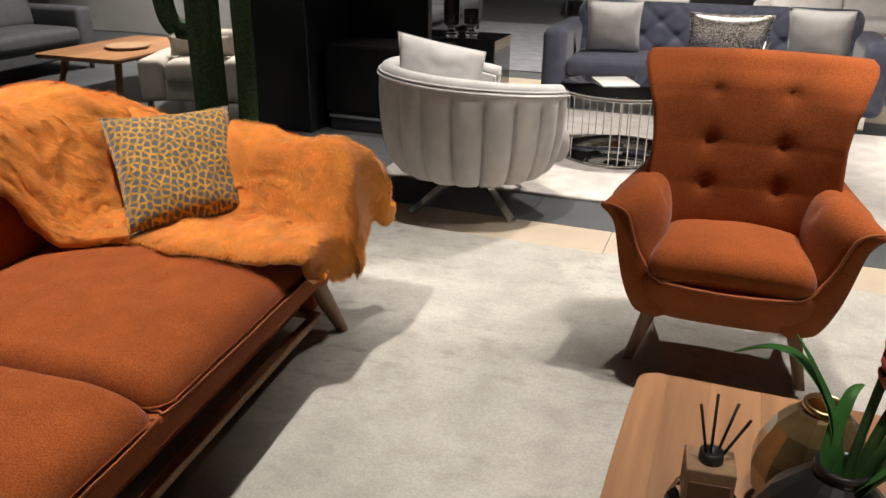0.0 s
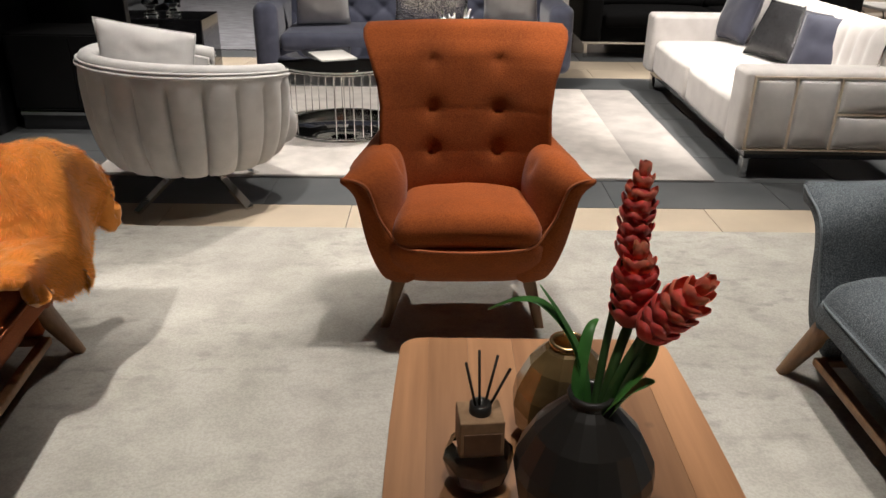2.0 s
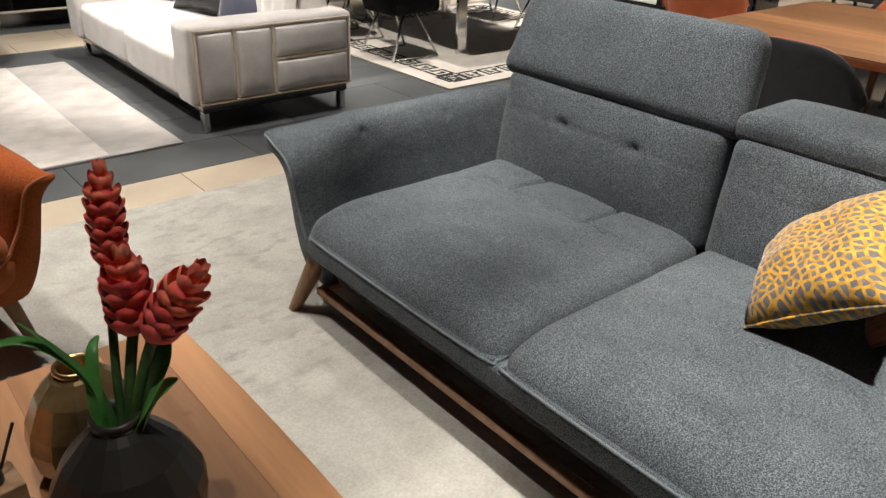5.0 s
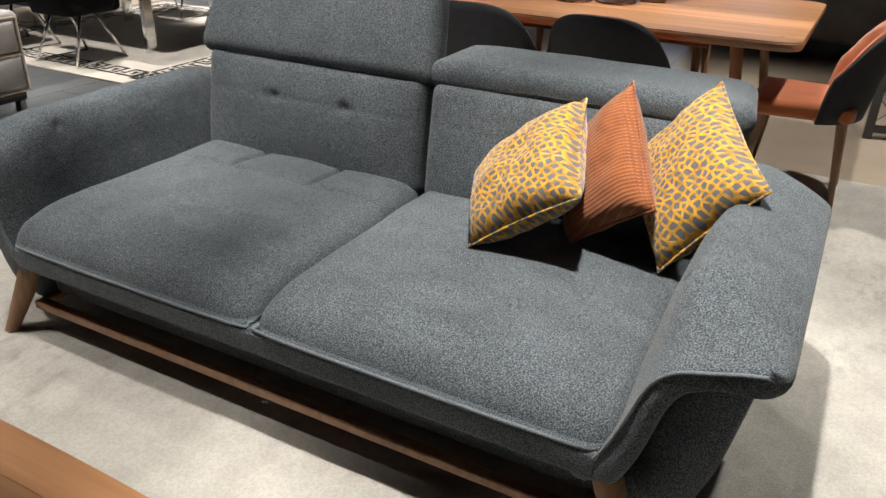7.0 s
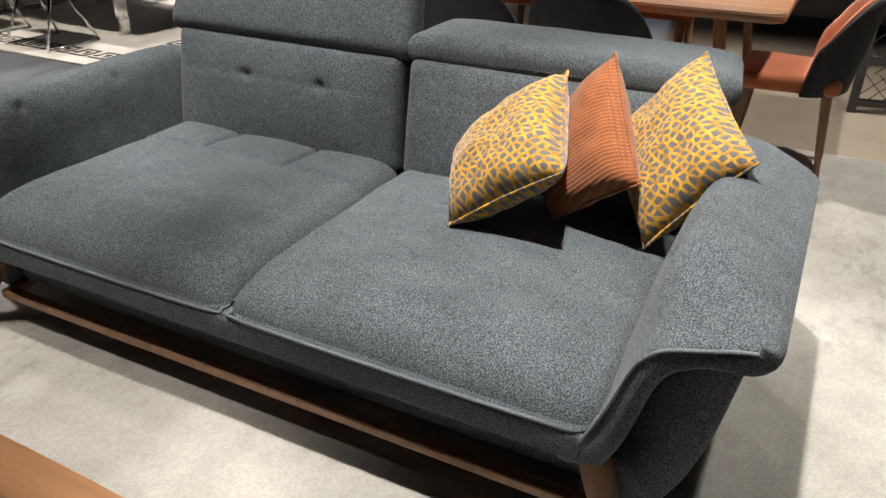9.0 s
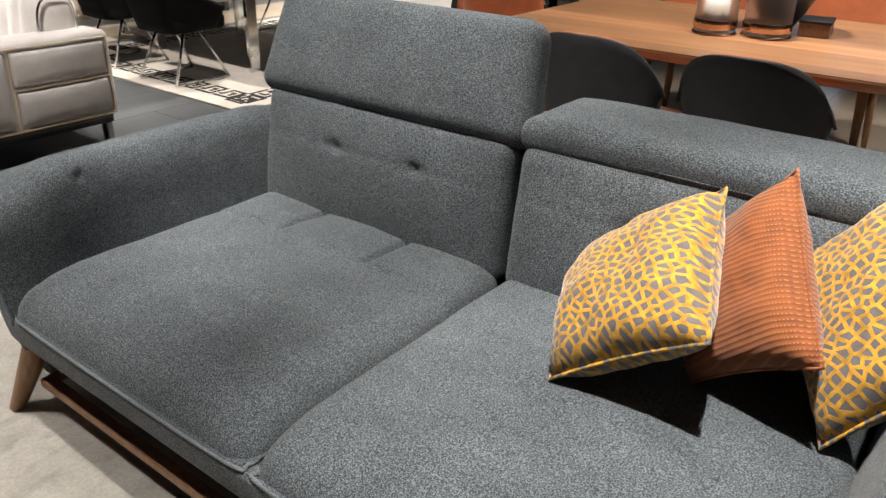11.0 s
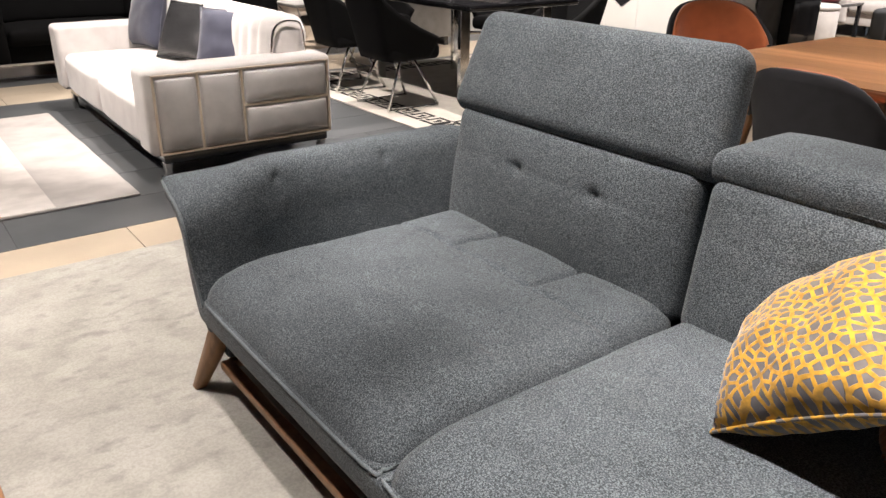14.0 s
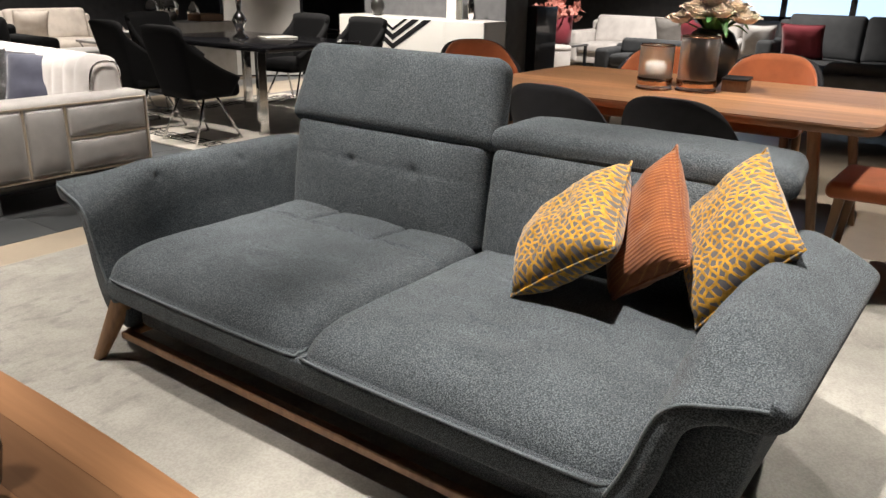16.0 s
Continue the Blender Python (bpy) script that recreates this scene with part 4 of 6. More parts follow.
def ginger(base, top, r, parent, seed, glow=0.8):
    """A ginger spike: a core with rows of overlapping waxy bracts."""
    rnd = random.Random(seed)
    a, b = Vector(base), Vector(top)
    ax = (b - a).normalized()
    side = ax.orthogonal().normalized()
    up = ax.cross(side)
    L = (b - a).length
    head = part("flower_head", tube([a + ax * L * t for t in (0, .3, .7, .95)], [r * .4, r * .66, r * .6, r * .2], 10), M["petal"], parent)
    rows = max(5, int(L / 0.0165))
    low, high = bmesh.new(), bmesh.new()
    for i in range(rows):
        t = i / (rows - 1)
        bm = high if t > glow else low
        env = r * (0.72 + 0.30 * math.sin(math.pi * min(1, 0.25 + t * 0.7)))
        k = 6 if t < 0.8 else 5
        close = max(0, (t - .7) / .3)
        for j in range(k):
            ang = 2 * math.pi * (j / k + i * 0.41) + rnd.uniform(-.15, .15)
            out = (side * math.cos(ang) + up * math.sin(ang))
            tang = ax.cross(out).normalized()
            ln = r * rnd.uniform(.7, .9)
            w = r * rnd.uniform(.44, .54) * (1 - .35 * close)
            p0 = a + ax * (L * t * 0.94 - ln * .15) + out * env * .42 * (1 - .6 * close)
            vs = []
            for q, ww, o in ((0, .45, 0), (.25, .95, .22), (.5, 1, .40), (.75, .8, .50), (.92, .42, .52), (1.0, .08, .47)):
                c = p0 + ax * ln * q * 1.15 + out * env * o * (1 - .55 * close)
                cup = ww * w * .55
                vs.append([bm.verts.new(c - tang * w * ww - out * cup * .8), bm.verts.new(c - tang * w * ww * .55 - out * cup * .12), bm.verts.new(c + out * cup * .12), bm.verts.new(c + tang * w * ww * .55 - out * cup * .12), bm.verts.new(c + tang * w * ww - out * cup * .8)])
            for r0, r1 in zip(vs, vs[1:]):
                for m_ in range(4):
                    bm.faces.new((r0[m_], r0[m_ + 1], r1[m_ + 1], r1[m_]))
    part("petals", low, M["petal"], head)
    part("tip_petals", high, M["petal_tip"], head, "paler coral bracts at the tip")
    return head


def leaf(points, width, parent, fold=0.25):
    pts = spline(points, 6)
    bm = bmesh.new()
    rows = []
    n = len(pts)
    for i, p in enumerate(pts):
        d = (pts[min(i + 1, n - 1)] - pts[max(i - 1, 0)]).normalized()
        s = d.cross(Vector((0, 0, 1)))
        s = s.normalized() if s.length > .05 else Vector((1, 0, 0))
        w = width * math.sin(math.pi * min(1, (i + .6) / n) ** 0.8) + 0.0015
        lift = d.cross(s) * -fold * w
        rows.append([bm.verts.new(p - s * w + lift), bm.verts.new(p), bm.verts.new(p + s * w + lift)])
    for a, b in zip(rows, rows[1:]):
        for k in range(2):
            bm.faces.new((a[k], a[k + 1], b[k + 1], b[k]))
    return part("leaf", thicken(bm, 0.0012), M["leaf"], parent)


flowers = thing("ginger_flowers", Matrix.Translation((.446, 1.19, .56)), "artificial red ginger flowers with green leaves in a vase", "flowers")
O = Vector((.446, 1.19, .56))
for base, top, r, seed in (((.494, 1.236, .925), (.503, 1.246, 1.068), .031, 1), ((.495, 1.20, .83), (.500, 1.203, .945), .040, 2), ((.516, 1.17, .826), (.575, 1.125, .93), .039, 3)):
    ginger(Vector(base) - O, Vector(top) - O, r, flowers, seed, 0.45 if seed == 3 else 0.68)
ginger(Vector((.485, 1.228, .87)) - O, Vector((.491, 1.236, .91)) - O, .022, flowers, 5)
for pts, rr in (([(.45, 1.19, .60), (.462, 1.205, .75), (.488, 1.236, .93)], .007), ([(.455, 1.185, .60), (.475, 1.19, .74), (.50, 1.20, .84)], .009), ([(.455, 1.18, .60), (.48, 1.18, .72), (.52, 1.167, .84)], .009)):
    part("stem", tube([p - O for p in spline(pts, 5)], rr, 8), M["stem"], flowers)
for pts, w in (([(.45, 1.2, .62), (.42, 1.22, .76), (.37, 1.24, .83), (.325, 1.26, .835), (.275, 1.27, .81)], .011),
               ([(.45, 1.2, .62), (.43, 1.22, .74), (.39, 1.23, .82), (.355, 1.235, .875)], .012),
               ([(.44, 1.19, .62), (.425, 1.2, .70), (.44, 1.23, .79), (.46, 1.26, .80)], .01),
               ([(.46, 1.19, .62), (.485, 1.18, .70), (.52, 1.18, .765), (.542, 1.19, .81)], .036),
               ([(.46, 1.18, .62), (.49, 1.17, .69), (.515, 1.155, .735), (.535, 1.15, .75)], .022)):
    leaf([Vector(p) - O for p in pts], w, flowers)

diff = thing("reed_diffuser", pose(.27, 1.29, .42, 0, 0, 6), "glass reed diffuser with black reeds and kraft wrap", "diffuser")
part("bottle", faceted([(.0, .0), (.034, .0), (.056, .022), (.068, .06), (.064, .082), (.05, .098)], 8), M["glass"], diff, smooth=False)
part("oil", faceted([(.0, .006), (.03, .006), (.05, .024), (.058, .05), (.0, .05)], 8), M["dark_oil"], diff, smooth=False)
part("wrap", box(-.041, .041, -.036, .036, .088, .165, .003), M["kraft"], diff, "kraft paper wrap", smooth=False)
part("tag", box(-.034, .034, -.0395, -.037, .094, .142, .001), M["kraft_dark"], diff, smooth=False)
part("collar", put(lathe([(.0, .012), (.012, .012), (.014, .018), (.02, .018), (.021, .0), (.02, -.004)], 24), Matrix.Translation((0, 0, .166))), M["black_glaze"], diff)
for k, (dx, dy, h) in enumerate(((-.032, -.02, .285), (-.004, .01, .29), (.034, .03, .265), (.052, .0, .255))):
    part("reed", tube([(dx * .1, dy * .1, .15), (dx, dy, h)], .0026, 6), M["reed"], diff)


# ---- fur throw over the rust sofa ----
def fur_throw(m):
    s = thing("fur_throw", m, "bright orange faux fur throw draped over sofa arm and back", "throw")
    arm = spline([(0, .57, .462), (0, .70, .468), (0, .84, .466), (0, .91, .478), (0, .94, .56), (0, .97, .65), (0, 1.02, .705), (0, 1.10, .712), (0, 1.18, .685), (0, 1.235, .63), (0, 1.255, .56), (0, 1.25, .48), (0, 1.235, .41), (0, 1.225, .36)], 4)
    n = len(arm) - 1
    hairs = []

    def on_arm(u, v):
        k = v * n
        i = min(n - 1, int(k))
        p = arm[i].lerp(arm[i + 1], k - i)
        q, z = p.y, p.z
        if v < 0.25:
            q += (0.25 - v) * 0.35 * noise.noise(Vector((u * 6, 3, 1))) + 0.34 * max(0, u - .5) * (0.25 - v) * 4
            q += 0.16 * max(0, (0.36 - u) / 0.36) * (0.25 - v) * 4
        x = -0.045 + 1.02 * max(0, (u - 0.16) / 0.84)
        if u < 0.2:
            t = (0.2 - u) / 0.2
            e = t * t * (3 - 2 * t)
            end = mix(z - 0.10, 0.27, (q - 0.74) / 0.16) if q < 1.05 else mix(0.27, 0.47, (q - 1.05) / 0.2)
            z = min(z, mix(z, end + 0.015 * noise.noise(Vector((q * 6, 1, 7))), e))
            x -= 0.045 * math.sin(t * 2.4) * min(1, max(0, q - .7) * 4) + 0.016 * t * math.sin(q * 21)
            q += 0.012 * math.sin(t * 5 + q * 9) * t
        if v > 0.72:
            w = (v - 0.72) / 0.28
            q += w * 0.02 * math.sin(u * 17 + 0.6) + 0.03
            z += w * 0.02 * noise.noise(Vector((u * 5, 2, 9)))
        z = max(z, 0.25)
        c = 0.026 * noise.noise(Vector((u * 4, v * 6, 2))) + 0.012 * noise.noise(Vector((u * 13, v * 17, 5))) + 0.007 * noise.noise(Vector((u * 34, v * 38, 4)))
        if 0.3 < v < 0.75:
            c += 0.009 * math.sin(u * 17 + v * 9)
        # tent towards the corner with the back
        if u > .72 and .3 < v < .8:
            z += 0.10 * ((u - .72) / .28) ** 1.5 * math.sin((v - .3) / .5 * math.pi) ** .6
        # world turn: this arm lies on the negative side
        return Vector((x, -(q + c * .5), z + c + 0.016))

    def on_back(u, v):
        q = mix(-0.45, 1.03, u)
        prof = [(1.22, .66), (1.215, .80), (1.15, .885), (1.03, .90), (.92, .885), (.862, .83), (.835, .74), (.812, .64), (.785, .54), (.75, .485), (.68, .474), (.60, .472)]
        line = [Vector((a, 0, b)) for a, b in prof]
        knots = ((-0.45, .44), (0.2, .50), (0.36, .55), (0.46, .66), (0.54, .86), (0.60, 1.0), (1.1, 1.0))
        e = 1.0
        for (a, ea), (b, eb) in zip(knots, knots[1:]):
            if q <= b:
                e = mix(ea, eb, (q - a) / (b - a))
                break
        e += 0.02 * noise.noise(Vector((q * 9, 0, 1)))
        k = v * e * (len(line) - 1)
        i = min(len(line) - 2, int(k))
        p = line[i].lerp(line[i + 1], k - i)
        c = 0.012 * noise.noise(Vector((q * 5, v * 6, 12))) + 0.009 * noise.noise(Vector((q * 14, v * 15, 15))) + 0.006 * noise.noise(Vector((q * 32, v * 30, 3))) + 0.012 * math.sin(q * 15 + v * 4)
        x, z = p.x - 0.02 - c * .7, p.z + 0.01 + c * .7
        if q > 0.7:
            t = (q - 0.7) / 0.33
            z -= 0.06 * t * t * (1 if v < .6 else 0.3)
            x -= 0.05 * t * t
        return Vector((x, -q, z))

    for f, nu, nv in ((on_arm, 130, 130), (on_back, 150, 110)):
        bm = sheet(nu, nv, f)
        bmesh.ops.recalc_face_normals(bm, faces=bm.faces)
        rnd = random.Random(nu)
        for _ in range(80000):
            u, v = rnd.random(), rnd.random()
            hairs.append((f, u, v, None))
        for _ in range(10000):
            t = rnd.random()
            e = rnd.choice((0, 1, 2))
            b_ = rnd.random() ** 2 * .035
            if e:
                w_ = rnd.choice((0, 1))
                hairs.append((f, t, b_ if w_ == 0 else 1 - b_, f(t, w_) - f(t, .04 if w_ == 0 else .96)))
            else:
                hairs.append((f, b_, t, f(0, t) - f(.04, t)))
        top = thicken(bm, 0.034)
        part("fabric", top, M["fur"], s)
    bm = bmesh.new()
    rnd = random.Random(5)
    for f, u, v, out in hairs:
        hem = out is not None
        p = f(u, v)
        du, dv = f(min(1, u + .01), v) - f(max(0, u - .01), v), f(u, min(1, v + .01)) - f(u, max(0, v - .01))
        nn = du.cross(dv)
        if nn.length < 1e-9:
            continue
        nn.normalize()
        if nn.z < 0 and f is on_back or (f is on_arm and nn.dot(Vector((0, 0, 1)) + Vector((-.4, -.3, 0))) < 0):
            nn = -nn
        flow = Vector((-0.5, -0.25, -0.65)) + Vector((noise.noise(p * 14), noise.noise(p * 14 + Vector((5, 0, 0))), noise.noise(p * 14 + Vector((0, 5, 0))))) * 1.2
        if hem:
            flow = flow * .35 + out.normalized()
        flow -= nn * flow.dot(nn)
        d = (flow.normalized() * 0.85 + nn * rnd.uniform(-.7 if hem else .3, .35 if hem else .9)).normalized()
        ln = rnd.uniform(.020, .040) if hem else rnd.uniform(.013, .025)
        sd = d.cross(nn).normalized() * rnd.uniform(.0006, .0011)
        a, b, c = p - sd + nn * .002, p + sd + nn * .002, p + d * ln
        bm.faces.new([bm.verts.new(x) for x in (a, b, c)])
    pile = part("fur", bm, M["fur"], s, "long soft fur pile")
    pile["kind"] = "stuff"
    return s


fur_throw(pose(-.948, 1.369, 0, 0, 0, 185))
pillow("cushion", ((-1.55, 1.935, .485), (-1.335, 2.285, .48), (-1.50, 2.45, .805), (-1.795, 2.135, .80)), M["geo_dimmed"], "mustard and grey geometric velvet cushion on the throw", 0.07, seed=6, group="sofa cushions")


# ---- silver tub chair ----
def tub_chair(m):
    s = thing("tub_chair", m, "silver grey channel-tufted swivel tub chair on chrome legs", "armchair")
    prof = [(.30, .205), (.39, .213), (.44, .245), (.474, .32), (.498, .43), (.508, .55), (.51, .66), (.505, .73)]
    line = spline([(r, 0, z) for r, z in prof], 4)
    span = 140
    nk = 300
    chans = 15

    def shell(inner):
        rings = []
        for p in line:
            ring = []
            for k in range(nk + 1):
                a = radians(mix(-span, span, k / nk))
                drop = 0.10 * (abs(a) / radians(span)) ** 2
                t = max(0, (p.z - .21) / .52)
                z = p.z - drop * t
                c = mix(0.75, abs(math.sin(chans * math.pi * k / nk)), (.705 - p.z) / .05)
                r = (p.x - 0.10 * inner) + (0.052 * c ** 0.3 - .046) * (1 - inner * 2)
                ring.append((r * math.cos(a) * .95, r * math.sin(a), z))
            rings.append(ring)
        return rings
    part("outer_shell", thicken(loft(shell(0), caps=False, closed=False), 0.03), M["silver"], s)
    part("inner_shell", thicken(loft(shell(1)[8:], caps=False, closed=False), 0.02), M["silver"], s)
    rim = [(.455 * math.cos(a) * .97, .455 * math.sin(a), .738 - .10 * (abs(a) / radians(span)) ** 2) for a in [radians(mix(-span, span, i / 40)) for i in range(41)]]
    part("rim", tube(rim, 0.036, 10), M["silver"], s)
    for dz, r in ((.0, .50), (-.018, .507)):
        part("piping", tube([(x * r / .455, y * r / .455, z + dz) for x, y, z in rim], .007, 6), M["silver"], s)
    part("seat_cushion", put(rbox((.72, .72, .2), .08, (6, 6, 1), 4), Matrix.Translation((-.06, 0, .36))), M["silver"], s)
    part("hub", put(lathe([(.001, 0), (.06, 0), (.06, .09), (.2, .1), (.2, .12)], 24), Matrix.Translation((0, 0, .1))), M["chrome"], s)
    for k in range(4):
        a = radians(k * 90 + 5)
        c, n_ = Vector((math.cos(a), math.sin(a), 0)), Vector((-math.sin(a), math.cos(a), 0))
        rings = []
        for t, w, z, h in ((.03, .02, .2, .03), (.2, .02, .125, .022), (.36, .024, .03, .018), (.385, .022, .012, .012)):
            p = c * t
            rings.append([p + n_ * w + Vector((0, 0, z)), p - n_ * w + Vector((0, 0, z)), p - n_ * w + Vector((0, 0, z - h)), p + n_ * w + Vector((0, 0, z - h))])
        part("leg", loft(rings), M["chrome"], s, "polished chrome blade leg", smooth=False)
    return s


tub_chair(pose(-1.06, 3.96, 0, 0, 0, 228))
pillow("cushion", ((-1.36, 3.7, .60), (-.93, 3.64, .585), (-.93, 3.75, .85), (-1.41, 3.8, .915)), M["silver"], "silver grey lumbar cushion with piped edge in tub chair", .06, seed=8, pinch=.03)


def box_part(name, parent, material, x0, x1, y0, y1, z0, z1, r=.03, n=(6, 6, 2), f=None, label=""):
    bm = put(rbox((x1 - x0, y1 - y0, z1 - z0), r, n, 3, f), Matrix.Translation(((x0 + x1) / 2, (y0 + y1) / 2, (z0 + z1) / 2)))
    return part(name, bm, material, parent, label)


# ---- white velvet sofa ----
def panel_sofa(m):
    s = thing("panel_sofa", m, "white velvet sofa with framed side panels and chrome legs", "sofa")
    V = M["white_velvet"]
    L, D = 2.32, 1.03
    box_part("plinth", s, M["black_lacquer"], .04, D - .03, .03, L - .03, .115, .165, .008)

    def puff(w):
        if w.z > 0:
            w.z += .02 * (1 - (w.x / .36) ** 2) * (1 - (w.y / .45) ** 4)
        if w.x < -.3:
            w.x -= .012 * (1 - (w.y / .46) ** 4)
        return w
    for a, b in ((.22, L / 2 - .003), (L / 2 + .003, L - .22)):
        box_part("seat_cushion", s, V, .0, .78, a, b, .165, .425, .05, (12, 14, 3), puff)
    for y0, y1, out in ((0.0, .22, -1), (L - .22, L, 1)):
        arm = box_part("arm", s, V, -.03, D, y0, y1, .165, .615, .035)
        yo = y0 if out < 0 else y1
        for x0, x1, z0, z1 in ((.03, .235, .2, .565), (.26, .475, .2, .565), (.5, .985, .395, .565), (.5, .985, .2, .37)):
            def pf(w, sx=(x1 - x0) / 2, sz=(z1 - z0) / 2):
                w.y += out * .018 * (1 - (w.x / sx) ** 4) * (1 - (w.z / sz) ** 4) + out * .004 * noise.noise(Vector((w.x * 8, w.z * 8, x0)))
                return w
            part("side_panel", put(rbox((x1 - x0, .03, z1 - z0), .014, (8, 1, 8), 3, pf), Matrix.Translation(((x0 + x1) / 2, yo, (z0 + z1) / 2))), M["silver"], arm, "padded grey velvet panel")
        for x0, x1, z0, z1 in ((.012, .024, .175, .585), (.242, .253, .18, .575), (.482, .493, .18, .575), (.993, 1.005, .175, .585), (.012, 1.005, .172, .184), (.012, 1.005, .576, .586), (.493, .993, .377, .388)):
            part("trim_strip", box(x0, x1, yo - .012, yo + .012, z0, z1, .002), M["trim"], arm, "champagne metal trim", smooth=False)
    # channelled back
    def ch(w):
        v = (w.y + 1.0) / .135
        c = abs(math.sin(v * math.pi)) ** .6
        if w.x < 0 or w.z > .25:
            w.x -= .02 * c if w.x < 0 else 0
            if w.z > .22:
                w.z += .014 * c
        return w
    part("backrest", put(rbox((.26, L - .3, .56), .1, (2, 110, 6), 5, ch), pose(D - .19, L / 2, .53, 0, 7, 0)), V, s)
    for y in (.145, L - .145):
        pts = [(D - .30, y, .5), (D - .285, y, .70), (D - .24, y, .775), (D - .15, y, .785), (D - .10, y, .74), (D - .085, y, .5)]
        part("arch_trim", tube(spline(pts, 5), .007, 6), M["chrome"], s)
    for x, y in ((.04, .06), (.04, L - .06), (D - .08, .06), (D - .08, L - .06)):
        part("leg", box(x, x + .035, y - .03, y + .03, 0, .118, .004), M["chrome"], s, "chrome block leg", smooth=False)
    return s


panel_sofa(pose(1.87, 4.265, 0, 0, 0, -0.8))


def up_pillow(c, w, h, rz, lean_, material, label, seed, thick=.07):
    m = pose(c[0], c[1], c[2], 0, 0, rz) @ pose(0, 0, 0, lean_, 0, 0)
    pts = [m @ Vector(p) for p in ((-w / 2, 0, 0), (w / 2, 0, 0), (w / 2, 0, h), (-w / 2, 0, h))]
    return pillow("cushion", pts, material, label, thick, seed=seed, n=14)


up_pillow((2.42, 6.2, .45), .42, .43, -78, -16, M["slate_velvet"], "slate blue velvet cushion on white sofa", 11)
up_pillow((2.45, 5.5, .45), .46, .40, -66, -28, M["black_sequin"], "black sequin cushion on white sofa", 12)
up_pillow((2.54, 4.95, .45), .42, .38, -52, -20, M["slate_velvet"], "slate blue velvet cushion on white sofa", 13)


# ---- blue buttoned sofa ----
def button_sofa(m):
    s = thing("button_sofa", m, "slate blue velvet button-tufted sofa with low arms", "sofa")
    B = M["blue_velvet"]
    W = 2.36
    box_part("base", s, B, -W / 2 + .05, W / 2 - .05, .06, .85, .12, .3, .03)

    def tuft(w):
        if w.y < 0 or w.z > .2:
            best = 0
            u, v = w.x / .14, w.z / .12
            for i in range(int(math.floor(u)) - 1, int(math.floor(u)) + 3):
                for j in range(int(math.floor(v)) - 1, int(math.floor(v)) + 3):
                    if (i + j) % 2 == 0:
                        best += gauss(math.dist((u, v), (i, j)), .28)
            d = abs(((u + v) / 2) - round((u + v) / 2)), abs(((u - v) / 2) - round((u - v) / 2))
            crease = gauss(min(d), .09)
            w.y += .03 * min(1, best) + .012 * crease
        return w
    part("backrest", put(rbox((W - .1, .22, .56), .08, (110, 2, 36), 4, tuft), pose(0, .76, .54, -8, 0, 0)), B, s)
    for side in (-1, 1):
        arm = box_part("arm", s, B, side * W / 2 - .1, side * W / 2 + .1, .0, .86, .12, .66, .075)
    def puff(w):
        if w.z > 0:
            w.z += .025 * (1 - (w.x / .54) ** 4) * (1 - (w.y / .36) ** 2)
        return w
    for side in (-1, 1):
        x0, x1 = (-W / 2 + .1, -.002) if side < 0 else (.002, W / 2 - .1)
        box_part("seat_cushion", s, B, x0, x1, .02, .68, .28, .42, .05, (12, 8, 1), puff)
    for x in (-W / 2 + .02, W / 2 - .02):
        for y in (.08, .78):
            part("leg", box(x - .02, x + .02, y - .02, y + .02, 0, .13, .004), M["chrome"], s, smooth=False)
    return s


button_sofa(pose(-.02, 6.42, 0))
up_pillow((-.78, 6.78, .45), .44, .44, 6, 20, M["silver"], "pale grey velvet cushion on blue sofa", 21)
up_pillow((.12, 6.76, .45), .62, .38, 2, 22, M["sequin"], "silver sequin lumbar cushion on blue sofa", 22)
up_pillow((.78, 6.74, .45), .46, .44, -14, 20, M["silver"], "pale grey velvet cushion on blue sofa", 23)


# ---- round wire coffee table ----
rt = thing("round_coffee_table", Matrix.Translation((-.45, 5.22, .0165)), "round coffee table with mirror top and thin metal wires", "coffee table")
part("tabletop", put(lathe([(.001, .0), (.405, .0), (.41, .006), (.41, .014), (.405, .02), (.001, .02)], 48), Matrix.Translation((0, 0, .43))), M["mirror"], rt, "smoked mirror top")
part("base", lathe([(.001, .0), (.40, .0), (.404, .006), (.40, .014), (.001, .014)], 48), M["mirror"], rt, "smoked mirror base")
for z in (.42, .016):
    part("ring", tube([(.395 * math.cos(a), .395 * math.sin(a), z) for a in [2 * math.pi * i / 48 for i in range(48)]], .007, 6, closed=True), M["chrome"], rt)
for k in range(44):
    a = 2 * math.pi * k / 44
    if k % 11 < 7:
        part("wire", tube([(.392 * math.cos(a), .392 * math.sin(a), .016), (.392 * math.cos(a), .392 * math.sin(a), .425)], .0035, 5, caps=False), M["chrome"], rt)
tagged(part("magazine", put(rbox((.24, .31, .008), .002, (1, 1, 1), 1), pose(-.52, 5.3, .471, 0, 0, 25)), M["white_lacquer"]), "white magazine lying on the mirror table", "magazine")
orn = thing("coral_ornament", Matrix.Translation((.30, 5.62, .0165)), "silver coral branch ornament on a slim black stand", "ornament")
part("stand", lathe([(.001, 0), (.12, 0), (.12, .01), (.02, .02), (.018, .42), (.1, .43), (.1, .45), (.001, .45)], 20), M["black_lacquer"], orn)
rnd = random.Random(5)
